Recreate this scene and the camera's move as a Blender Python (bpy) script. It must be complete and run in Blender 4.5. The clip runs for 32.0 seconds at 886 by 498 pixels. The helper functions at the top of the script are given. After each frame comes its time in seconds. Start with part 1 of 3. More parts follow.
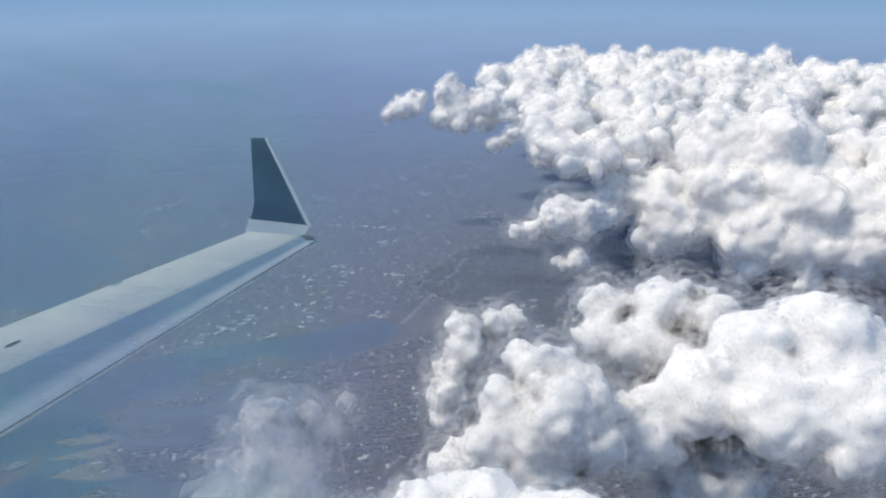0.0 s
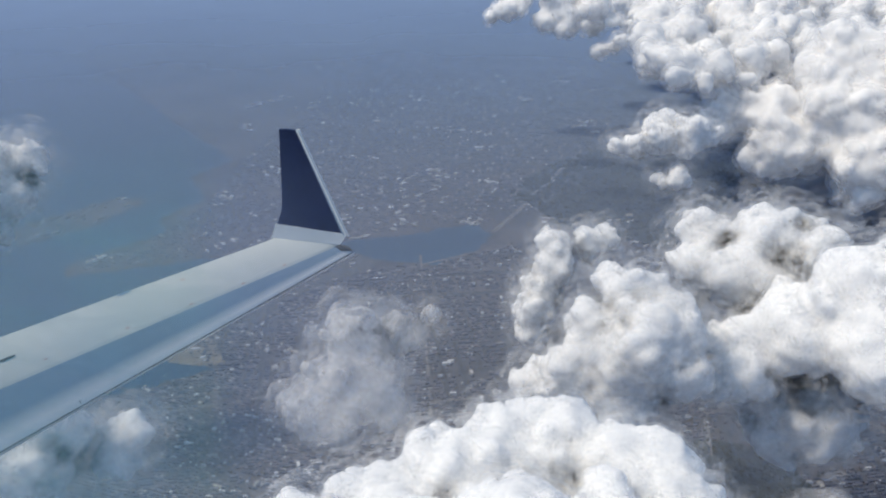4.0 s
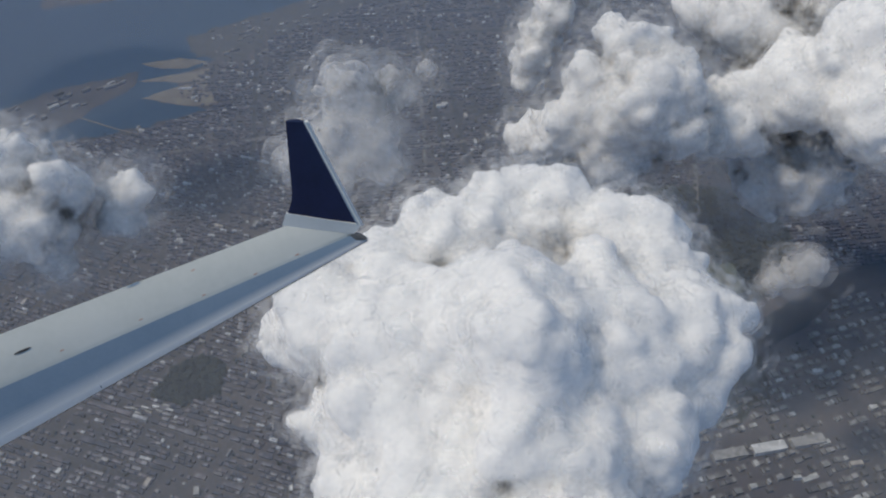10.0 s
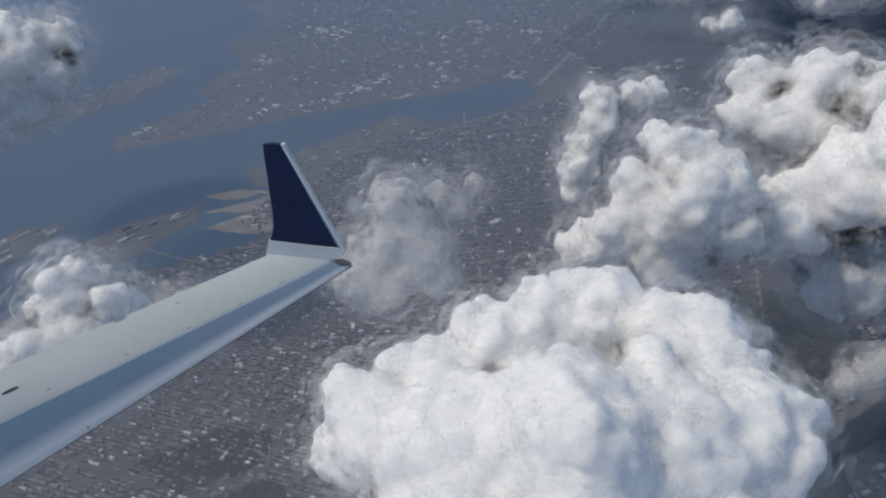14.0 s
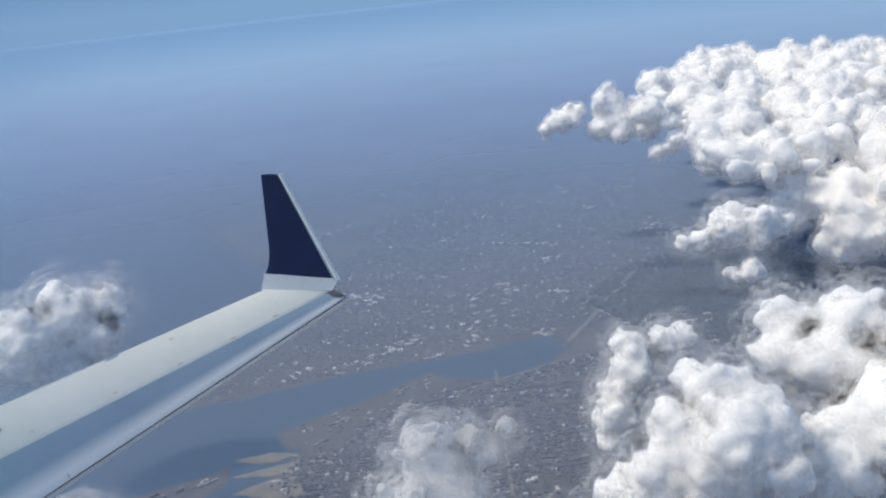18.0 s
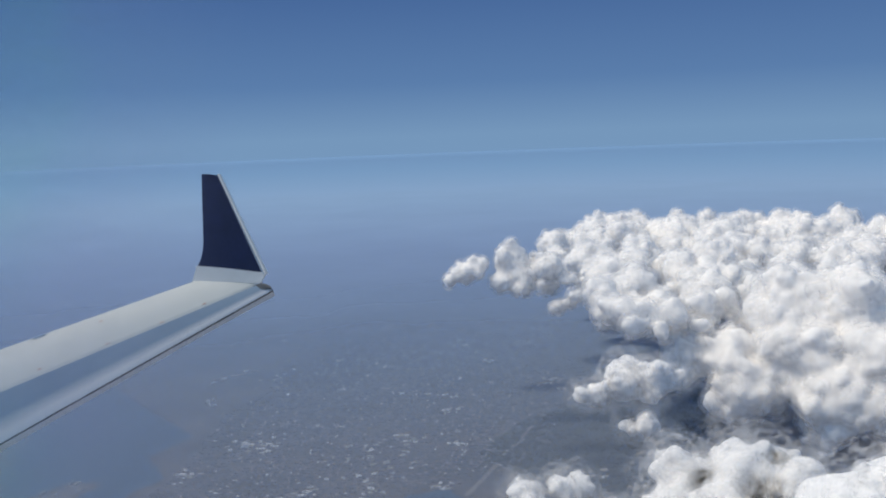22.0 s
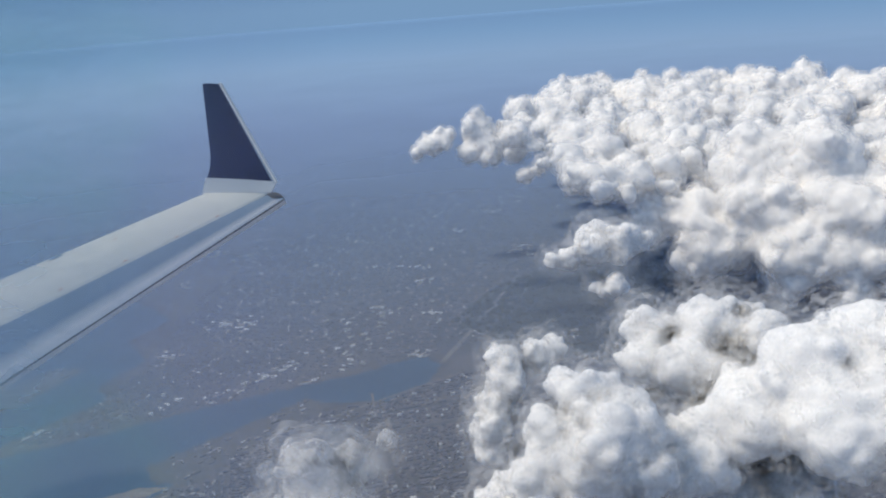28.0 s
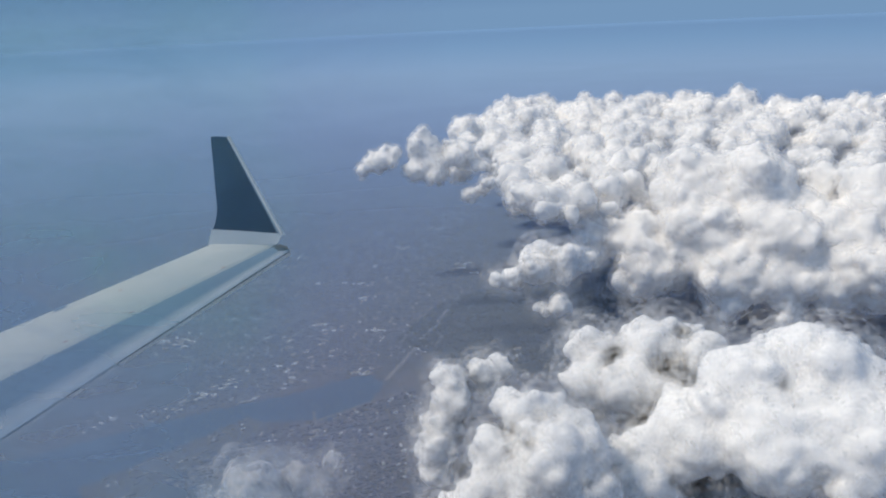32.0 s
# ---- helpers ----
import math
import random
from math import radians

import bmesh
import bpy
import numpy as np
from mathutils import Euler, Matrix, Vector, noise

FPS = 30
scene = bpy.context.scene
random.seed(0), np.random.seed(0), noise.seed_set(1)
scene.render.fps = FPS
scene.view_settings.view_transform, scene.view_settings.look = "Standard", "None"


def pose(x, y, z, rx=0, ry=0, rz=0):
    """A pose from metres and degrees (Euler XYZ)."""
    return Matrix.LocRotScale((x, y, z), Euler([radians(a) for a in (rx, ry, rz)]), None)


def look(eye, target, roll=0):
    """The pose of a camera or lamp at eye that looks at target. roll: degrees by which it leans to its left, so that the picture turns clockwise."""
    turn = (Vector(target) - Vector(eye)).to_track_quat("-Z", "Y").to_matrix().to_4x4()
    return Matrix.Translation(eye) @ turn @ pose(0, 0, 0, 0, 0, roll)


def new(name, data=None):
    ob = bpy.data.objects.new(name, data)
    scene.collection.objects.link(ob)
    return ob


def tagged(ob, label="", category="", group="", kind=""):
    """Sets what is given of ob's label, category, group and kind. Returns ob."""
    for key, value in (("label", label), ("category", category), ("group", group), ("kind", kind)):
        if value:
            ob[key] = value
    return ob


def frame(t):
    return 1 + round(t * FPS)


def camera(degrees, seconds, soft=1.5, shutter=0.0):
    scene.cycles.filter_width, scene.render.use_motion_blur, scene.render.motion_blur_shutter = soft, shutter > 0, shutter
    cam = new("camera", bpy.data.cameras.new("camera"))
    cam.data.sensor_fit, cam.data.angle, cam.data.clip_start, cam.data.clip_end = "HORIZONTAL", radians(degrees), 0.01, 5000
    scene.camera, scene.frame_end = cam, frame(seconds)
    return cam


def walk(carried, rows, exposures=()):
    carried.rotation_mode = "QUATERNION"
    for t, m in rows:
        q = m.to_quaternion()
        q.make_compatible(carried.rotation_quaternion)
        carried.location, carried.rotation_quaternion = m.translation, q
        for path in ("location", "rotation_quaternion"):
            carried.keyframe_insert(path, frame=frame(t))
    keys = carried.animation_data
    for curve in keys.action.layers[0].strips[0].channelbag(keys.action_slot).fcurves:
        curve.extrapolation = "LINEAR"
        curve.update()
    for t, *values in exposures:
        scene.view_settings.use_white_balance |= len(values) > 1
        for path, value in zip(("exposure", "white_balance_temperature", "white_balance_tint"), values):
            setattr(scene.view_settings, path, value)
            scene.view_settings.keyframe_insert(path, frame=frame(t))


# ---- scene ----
LENS = 55.2
PATH = [
    (0, -0.634, -1.418, 101.713, 70.775, 0.338, -1.091),
    (0.5, -0.557, 0.131, 101.375, 70.622, 0.245, -0.095),
    (1, -0.574, 0.342, 101.406, 69.569, -0.102, 0.809),
    (1.5, -0.617, 0.436, 101.477, 69.407, -0.462, 2.118),
    (2, -0.642, 0.455, 101.601, 68.859, -0.526, 2.626),
    (2.5, -0.683, 0.509, 101.777, 67.764, -0.576, 2.789),
    (4.5, -0.169, 1.010, 102.496, 62.743, -0.036, 6.817),
    (5, -0.207, 1.236, 102.776, 60.844, -0.196, 7.120),
    (5.5, -0.309, 1.417, 103.179, 58.160, -0.659, 6.934),
    (6, -0.451, 1.686, 103.460, 55.591, -0.686, 6.829),
    (6.5, -0.580, 1.958, 103.697, 53.973, -0.672, 6.990),
    (7, -0.604, 2.178, 103.880, 52.157, -0.802, 7.894),
    (7.5, -0.674, 2.325, 104.007, 50.486, -0.609, 7.394),
    (8, -0.746, 2.427, 104.069, 50.139, -0.135, 6.858),
    (8.5, -0.704, 2.501, 104.158, 49.055, 0.141, 6.213),
    (9, -0.726, 2.589, 104.218, 47.755, -0.647, 6.268),
    (9.5, -0.739, 2.658, 104.279, 46.815, -0.909, 6.226),
    (10, -0.730, 2.661, 104.362, 46.085, -0.726, 5.873),
    (10.5, -0.695, 2.670, 104.344, 46.369, -0.351, 5.848),
    (11, -0.623, 2.656, 104.312, 46.688, 0.286, 5.872),
    (11.5, -0.562, 2.681, 104.233, 47.371, 0.577, 6.094),
    (12, -0.442, 2.615, 104.191, 48.345, 0.925, 6.246),
    (12.5, -0.335, 2.518, 104.036, 49.536, 1.795, 6.259),
    (13, -0.212, 2.455, 103.847, 50.903, 2.357, 6.646),
    (13.5, -0.053, 2.315, 103.639, 52.497, 3.407, 6.851),
    (14, 0.091, 2.226, 103.425, 54.333, 3.585, 7.563),
    (14.5, 0.289, 2.152, 103.230, 56.842, 4.122, 9.102),
    (16.5, 0.554, 1.456, 102.077, 66.525, 5.884, 9.560),
    (17, 0.503, 1.303, 101.847, 68.147, 5.835, 9.130),
    (17.5, 0.524, 1.130, 101.563, 70.356, 6.082, 8.855),
    (18, 0.491, 1.096, 101.228, 72.382, 5.975, 8.871),
    (18.5, 0.449, 0.977, 100.910, 74.129, 6.182, 8.693),
    (19, 0.475, 0.155, 100.796, 76.047, 6.312, 8.481),
    (19.5, 0.472, 0.026, 100.548, 78.904, 6.248, 8.159),
    (20, 0.462, -0.017, 100.329, 80.267, 6.265, 7.392),
    (20.5, 0.433, 0.009, 100.130, 80.789, 5.203, 5.971),
    (21, 0.431, -0.091, 99.981, 80.313, 3.041, 3.918),
    (21.5, 0.406, -0.174, 99.905, 81.385, 2.238, 2.930),
    (22, 0.358, -0.184, 99.845, 82.315, 2.218, 3.003),
    (22.5, 0.284, -0.350, 99.812, 82.390, 2.689, 2.643),
    (23, 0.204, -0.188, 99.805, 82.027, 3.278, 2.375),
    (23.5, 0.193, 0.016, 99.736, 82.009, 3.370, 2.241),
    (24, 0.142, 0.041, 99.725, 82.091, 3.745, 2.130),
    (24.5, 0.096, 0.035, 99.718, 81.880, 3.728, 1.912),
    (25, 0.058, 0.031, 99.793, 81.382, 6.567, 1.002),
    (25.5, 0.036, -0.058, 99.896, 77.432, 5.338, 0.762),
    (26, 0.032, -0.241, 100.029, 72.654, 4.382, -0.509),
    (26.5, -0.033, -0.469, 100.131, 71.339, 3.446, -0.500),
    (28.5, -0.162, -0.183, 100.263, 73.852, 4.527, 0.426),
    (29, -0.250, -0.235, 100.340, 73.737, 4.358, 0.477),
    (29.5, -0.367, -0.235, 100.406, 74.354, 3.997, 0.565),
    (30, -0.511, -0.257, 100.458, 75.007, 3.594, 0.613),
    (30.5, -0.621, -0.283, 100.483, 75.118, 3.411, 0.416),
    (31, -0.722, -0.297, 100.516, 75.250, 3.439, -0.155),
    (31.5, -0.774, -0.294, 100.542, 75.345, 2.909, -1.685),
    (32, -0.782, -0.329, 100.731, 74.368, 2.656, -3.307),
]


def rows_of(path):
    return [(t, pose(x, y, z, rx, ry, rz)) for t, x, y, z, rx, ry, rz in path]


scene.cycles.transparent_max_bounces = 32
scene.cycles.diffuse_bounces = 8
cam = camera(LENS, 32.0, soft=2.0)
walk(cam, rows_of(PATH), exposures=[(0, 0.42, 7050, 10), (2.5, 0.42, 7050, 10), (5, 0.24, 7050, 10), (6.5, 0.12, 7050, 10), (8.5, -0.1, 7050, 10), (9.5, -0.13, 7050, 10), (13, -0.12, 7050, 10), (14.5, 0.03, 7050, 10), (17, 0.5, 7050, 10), (19, 0.48, 7050, 10), (21, 0.24, 7050, 10), (23, 0.22, 7050, 10), (26, 0.32, 7050, 10), (29, 0.25, 7050, 10), (32, 0.22, 7050, 10)])

# ---- daylight ----
SUN_AZ, SUN_EL = radians(-102), radians(57)
SUN_DIR = Vector((math.sin(SUN_AZ) * math.cos(SUN_EL), math.cos(SUN_AZ) * math.cos(SUN_EL), math.sin(SUN_EL)))
world = bpy.data.worlds.new("sky")
scene.world = world
world.use_nodes = True
wn, wl = world.node_tree.nodes, world.node_tree.links
sky = wn.new("ShaderNodeTexSky")
sky.sky_type = "NISHITA"
sky.sun_disc = False
sky.sun_elevation, sky.sun_rotation = SUN_EL, SUN_AZ
sky.altitude, sky.air_density, sky.dust_density, sky.ozone_density = 3000, 1.0, 0.15, 3.0
wn["Background"].inputs[1].default_value = 0.1
wc = wn.new("ShaderNodeTexCoord")
ws = wn.new("ShaderNodeSeparateXYZ")
wl.new(wc.outputs["Generated"], ws.inputs[0])
rim = wn.new("ShaderNodeValToRGB")
rim.color_ramp.elements[0].position, rim.color_ramp.elements[0].color = 0.22, (1, 1, 1, 1)
rim.color_ramp.elements[1].position, rim.color_ramp.elements[1].color = 0.5, (0, 0, 0, 1)
wl.new(ws.outputs["Z"], rim.inputs[0])
low = wn.new("ShaderNodeValToRGB")
low.color_ramp.elements[0].position, low.color_ramp.elements[0].color = 0.0, (0.143, 0.266, 0.46, 1)
low.color_ramp.elements[1].position, low.color_ramp.elements[1].color = 0.2, (0.036, 0.095, 0.27, 1)
middle = low.color_ramp.elements.new(0.06)
middle.color = (0.082, 0.178, 0.375, 1)
wl.new(ws.outputs["Z"], low.inputs[0])
gain = wn.new("ShaderNodeMixRGB")
gain.blend_type = "DIVIDE"
gain.inputs[0].default_value, gain.inputs[2].default_value = 1.0, (0.1, 0.1, 0.1, 1)
wl.new(low.outputs[0], gain.inputs[1])
blue = wn.new("ShaderNodeMixRGB")
blue.blend_type = "MULTIPLY"
blue.inputs[0].default_value, blue.inputs[2].default_value = 1.0, (2.45, 2.15, 1.65, 1)
wl.new(sky.outputs[0], blue.inputs[1])
veil = wn.new("ShaderNodeMixRGB")
wl.new(gain.outputs[0], veil.inputs[2])
wl.new(rim.outputs[0], veil.inputs[0])
wl.new(blue.outputs[0], veil.inputs[1])
wl.new(veil.outputs[0], wn["Background"].inputs[0])
sun_data = bpy.data.lights.new("sun", "SUN")
sun_data.energy, sun_data.angle, sun_data.color = 1.95, radians(3), (1.0, 0.925, 0.80)
sun = new("sun", sun_data)
sun.matrix_world = look((0, 0, 300), Vector((0, 0, 300)) - SUN_DIR)


# ---- materials ----
def material(name):
    m = bpy.data.materials.new(name)
    m.use_nodes = True
    return m, m.node_tree.nodes, m.node_tree.links


def node(nt, kind, **values):
    n = nt.new(kind)
    for key, v in values.items():
        n.inputs[key.replace("_", " ")].default_value = v
    return n


def ramp(nt, links, source, stops):
    r = nt.new("ShaderNodeValToRGB")
    e = r.color_ramp.elements
    while len(e) < len(stops):
        e.new(0.5)
    for el, (p, c) in zip(e, stops):
        el.position, el.color = p, (*c, 1) if len(c) == 3 else c
    links.new(source, r.inputs[0])
    return r


def grained(name, dark, light, scale, rough=0.6, metal=0.0, bump=0.1, detail=8.0):
    """A surface whose colour drifts between two tones at two scales, with fine relief."""
    m, n, l = material(name)
    p = n["Principled BSDF"]
    co = n.new("ShaderNodeTexCoord")
    a = node(n, "ShaderNodeTexNoise", Scale=scale, Detail=detail)
    b = node(n, "ShaderNodeTexNoise", Scale=scale * 9, Detail=4.0)
    l.new(co.outputs["Object"], a.inputs["Vector"])
    l.new(co.outputs["Object"], b.inputs["Vector"])
    mix = n.new("ShaderNodeMath")
    mix.operation = "MULTIPLY_ADD"
    mix.inputs[1].default_value, mix.inputs[2].default_value = 0.35, 0.0
    l.new(b.outputs[0], mix.inputs[0])
    add = n.new("ShaderNodeMath")
    add.operation = "MULTIPLY_ADD"
    add.inputs[1].default_value = 0.75
    l.new(a.outputs[0], add.inputs[0])
    l.new(mix.outputs[0], add.inputs[2])
    r = ramp(n, l, add.outputs[0], [(0.38, dark), (0.68, light)])
    l.new(r.outputs[0], p.inputs["Base Color"])
    p.inputs["Roughness"].default_value = rough
    p.inputs["Metallic"].default_value = metal
    if bump:
        bp = node(n, "ShaderNodeBump", Strength=bump)
        l.new(b.outputs[0], bp.inputs["Height"])
        l.new(bp.outputs[0], p.inputs["Normal"])
    return m


def cloud_material(name, soft, white=(0.98, 0.972, 0.962, 1)):
    m, n, l = material(name)
    p = n["Principled BSDF"]
    p.inputs["Base Color"].default_value = white
    p.inputs["Roughness"].default_value = 1.0
    p.inputs["Specular IOR Level"].default_value = 0.0
    p.inputs["Subsurface Weight"].default_value = 1.0
    p.inputs["Subsurface Radius"].default_value = (1.0, 1.0, 1.0)
    p.inputs["Subsurface Scale"].default_value = soft
    return m


def wisp_material(name, scale, low, high, most, detail=2.0):
    """Thin cloud: broken by noise into shreds that let the view through."""
    m, n, l = material(name)
    n.remove(n["Principled BSDF"])
    co = n.new("ShaderNodeTexCoord")
    a = node(n, "ShaderNodeTexNoise", Scale=scale, Detail=detail, Roughness=0.55)
    l.new(co.outputs["Object"], a.inputs["Vector"])
    r = ramp(n, l, a.outputs[0], [(low, (0, 0, 0)), (high, (most, most, most))])
    d = node(n, "ShaderNodeBsdfDiffuse", Color=(0.975, 0.975, 0.98, 1))
    t = node(n, "ShaderNodeBsdfTranslucent", Color=(0.975, 0.975, 0.98, 1))
    mx = n.new("ShaderNodeMixShader")
    mx.inputs[0].default_value = 0.5
    l.new(d.outputs[0], mx.inputs[1])
    l.new(t.outputs[0], mx.inputs[2])
    tr = n.new("ShaderNodeBsdfTransparent")
    out = n.new("ShaderNodeMixShader")
    l.new(r.outputs[0], out.inputs[0])
    l.new(tr.outputs[0], out.inputs[1])
    l.new(mx.outputs[0], out.inputs[2])
    l.new(out.outputs[0], n["Material Output"].inputs["Surface"])
    return m


CLOUD = cloud_material("cloud_white", 1.8)
CLOUD_THIN = cloud_material("cloud_grey_white", 2.5, (0.83, 0.83, 0.835, 1))
CLOUD_FAR = cloud_material("cloud_white_far", 3.5, (0.90, 0.885, 0.87, 1))
WISP_NEAR = [wisp_material("cloud_wisp", 0.35 + 0.25 * k, 0.40 + 0.05 * k, 0.70 + 0.03 * k, 0.38 - 0.06 * k, 6.0) for k in range(3)]
WISP_THIN = wisp_material("cloud_shred", 0.28, 0.50, 0.78, 0.22, 5.0)
WISP_FAR = wisp_material("cloud_wisp_far", 0.2, 0.36, 0.72, 0.4)
VEILS = [wisp_material("cloud_veil", 0.22 + 0.05 * k, 0.33 + 0.04 * k, 0.62 + 0.04 * k, (0.6, 0.48, 0.38, 0.3, 0.24, 0.18)[k], 6.0) for k in range(6)]
# Stepped base colours carry the edge's gradient from reflected sky to bright highlight.
EDGES = [grained("metal_gleam_step", (0.31 + 0.10 * k, 0.40 + 0.082 * k, 0.49 + 0.062 * k), (0.34 + 0.10 * k, 0.43 + 0.082 * k, 0.52 + 0.062 * k), 2.0, 0.6, 0.0, 0.01) for k in range(6)]
# The lip's highlight is put into this near-white matte base colour.
LIP = grained("metal_highlight", (0.84, 0.84, 0.83), (0.89, 0.89, 0.88), 2.0, 0.45, 0.0, 0.01)
RED = grained("faded_red_paint", (0.45, 0.24, 0.18), (0.52, 0.34, 0.28), 20.0, 0.6)
FILLED = grained("bare_earth", (0.085, 0.083, 0.08), (0.135, 0.13, 0.122), 0.4, 0.95)
SAND = grained("sand_fill", (0.22, 0.19, 0.15), (0.33, 0.29, 0.23), 0.3, 0.9)
WOODS = grained("winter_woods", (0.022, 0.028, 0.022), (0.05, 0.055, 0.038), 0.35, 0.95)
GRASS = grained("park_grass", (0.06, 0.085, 0.035), (0.11, 0.12, 0.055), 0.3, 0.95)
ASPHALT = grained("asphalt", (0.05, 0.05, 0.055), (0.085, 0.085, 0.09), 0.5, 0.9)
TARMAC = grained("tarmac", (0.17, 0.165, 0.16), (0.27, 0.26, 0.25), 0.5, 0.9)


def roof_material(name, stops):
    """Roofs that differ from building to building."""
    m, n, l = material(name)
    p = n["Principled BSDF"]
    g = n.new("ShaderNodeNewGeometry")
    r = ramp(n, l, g.outputs["Random Per Island"], stops)
    r.color_ramp.interpolation = "CONSTANT"
    co = n.new("ShaderNodeTexCoord")
    a = node(n, "ShaderNodeTexNoise", Scale=1.2, Detail=6.0)
    l.new(co.outputs["Object"], a.inputs["Vector"])
    v = n.new("ShaderNodeHueSaturation")
    k = ramp(n, l, a.outputs[0], [(0.3, (0.6, 0.6, 0.6)), (0.7, (1.3, 1.3, 1.3))])
    l.new(k.outputs[0], v.inputs["Value"])
    l.new(r.outputs[0], v.inputs["Color"])
    l.new(v.outputs[0], p.inputs["Base Color"])
    p.inputs["Roughness"].default_value = 0.85
    return m


RIVER_WATER = grained("river_water", (0.008, 0.013, 0.018), (0.014, 0.02, 0.026), 0.05, 0.4)
TERRACES = roof_material("terrace_roofs", [(0.0, (0.094, 0.098, 0.123)), (0.2, (0.188, 0.180, 0.204)), (0.4, (0.132, 0.130, 0.155)), (0.55, (0.235, 0.215, 0.234)), (0.7, (0.25, 0.24, 0.26)), (0.88, (0.37, 0.36, 0.37)), (0.955, (0.62, 0.63, 0.65))])
HOUSES = roof_material("house_roofs", [(0.0, (0.094, 0.095, 0.118)), (0.2, (0.160, 0.150, 0.172)), (0.4, (0.122, 0.120, 0.148)), (0.55, (0.198, 0.175, 0.192)), (0.72, (0.22, 0.21, 0.23)), (0.89, (0.34, 0.325, 0.33)), (0.96, (0.62, 0.63, 0.65))])
PALE = roof_material("pale_roofs", [(0.0, (0.45, 0.44, 0.42)), (0.35, (0.75, 0.75, 0.73)), (0.6, (0.55, 0.5, 0.44)), (0.8, (0.85, 0.85, 0.84))])
SHEDS = roof_material("shed_roofs", [(0.0, (0.22, 0.21, 0.2)), (0.25, (0.3, 0.29, 0.275)), (0.5, (0.14, 0.135, 0.13)), (0.7, (0.36, 0.35, 0.34)), (0.9, (0.6, 0.6, 0.58))])



def haze_material():
    """Distance haze painted into a sheet's opacity and colour, by range from the camera."""
    m, n, l = material("haze")
    n.remove(n["Principled BSDF"])
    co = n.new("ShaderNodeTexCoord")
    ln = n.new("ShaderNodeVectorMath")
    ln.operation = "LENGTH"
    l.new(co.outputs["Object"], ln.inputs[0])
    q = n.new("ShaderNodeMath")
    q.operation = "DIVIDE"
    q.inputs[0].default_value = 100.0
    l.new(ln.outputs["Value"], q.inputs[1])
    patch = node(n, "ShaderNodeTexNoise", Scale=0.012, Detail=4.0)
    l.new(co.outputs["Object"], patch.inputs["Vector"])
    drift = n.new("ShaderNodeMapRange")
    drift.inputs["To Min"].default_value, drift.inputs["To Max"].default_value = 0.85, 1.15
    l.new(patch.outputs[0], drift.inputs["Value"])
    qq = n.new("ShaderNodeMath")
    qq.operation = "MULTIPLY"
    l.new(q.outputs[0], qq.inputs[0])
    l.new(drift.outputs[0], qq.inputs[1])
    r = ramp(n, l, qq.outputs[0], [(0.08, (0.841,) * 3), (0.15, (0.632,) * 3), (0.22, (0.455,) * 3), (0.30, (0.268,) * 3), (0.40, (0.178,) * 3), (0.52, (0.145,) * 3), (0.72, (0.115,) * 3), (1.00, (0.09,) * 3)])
    # Haze colours tuned by angle below the horizon, to fit the camera's view.
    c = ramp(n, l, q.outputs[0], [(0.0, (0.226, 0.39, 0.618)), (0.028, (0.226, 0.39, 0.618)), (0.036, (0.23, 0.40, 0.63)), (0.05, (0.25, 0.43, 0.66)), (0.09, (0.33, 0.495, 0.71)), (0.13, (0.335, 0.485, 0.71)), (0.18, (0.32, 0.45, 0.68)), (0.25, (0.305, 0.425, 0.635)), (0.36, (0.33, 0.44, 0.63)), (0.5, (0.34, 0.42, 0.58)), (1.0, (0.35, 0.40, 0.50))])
    d = n.new("ShaderNodeBsdfDiffuse")
    l.new(c.outputs[0], d.inputs["Color"])
    tr = n.new("ShaderNodeBsdfTransparent")
    out = n.new("ShaderNodeMixShader")
    l.new(r.outputs[0], out.inputs[0])
    l.new(tr.outputs[0], out.inputs[1])
    l.new(d.outputs[0], out.inputs[2])
    l.new(out.outputs[0], n["Material Output"].inputs["Surface"])
    return m


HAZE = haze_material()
PAINT = grained("wing_paint", (0.56, 0.60, 0.585), (0.63, 0.665, 0.65), 1.4, 0.6, 0.0, 0.02)
# Matte blue-grey: the sky's reflection is put into the base colour.
METAL = grained("metal_sky_tint", (0.25, 0.35, 0.455), (0.29, 0.39, 0.495), 2.0, 0.7, 0.0, 0.01)
NAVY = grained("navy_paint", (0.008, 0.013, 0.05), (0.014, 0.02, 0.075), 3.0, 0.3, 0.0, 0.0)
GLASS = grained("smoky_glazing", (0.07, 0.075, 0.08), (0.15, 0.155, 0.16), 5.0, 0.15)
WHITE = grained("white_paint", (0.78, 0.80, 0.77), (0.87, 0.88, 0.85), 2.0, 0.4, 0.0, 0.0)
GREY = grained("dark_grey", (0.03, 0.03, 0.035), (0.08, 0.08, 0.085), 5.0, 0.5)
SEAM = grained("brown_grey_metal", (0.13, 0.125, 0.12), (0.24, 0.22, 0.20), 4.0, 0.6)
LAND = grained("land", (0.062, 0.062, 0.068), (0.16, 0.143, 0.14), 0.035, 0.95, 0.0, 0.0, 12.0)
WATER = grained("water", (0.004, 0.05, 0.115), (0.008, 0.066, 0.135), 0.02, 0.3, 0.0, 0.05)


def part(name, bm, mat, parent=None, label=""):
    me = bpy.data.meshes.new(name)
    bm.normal_update()
    bm.to_mesh(me)
    bm.free()
    me.materials.append(mat)
    ob = new(name, me)
    if parent:
        ob.parent = parent
    if label:
        ob["label"] = label
    return ob


def smooth(ob):
    for p in ob.data.polygons:
        p.use_smooth = True
    ob.data.set_sharp_from_angle(angle=radians(32))
    return ob


def thing(name, label, category, group="", kind="", at=(0, 0, 0)):
    e = new(name)
    e.location = at
    return tagged(e, label, category, group, kind)


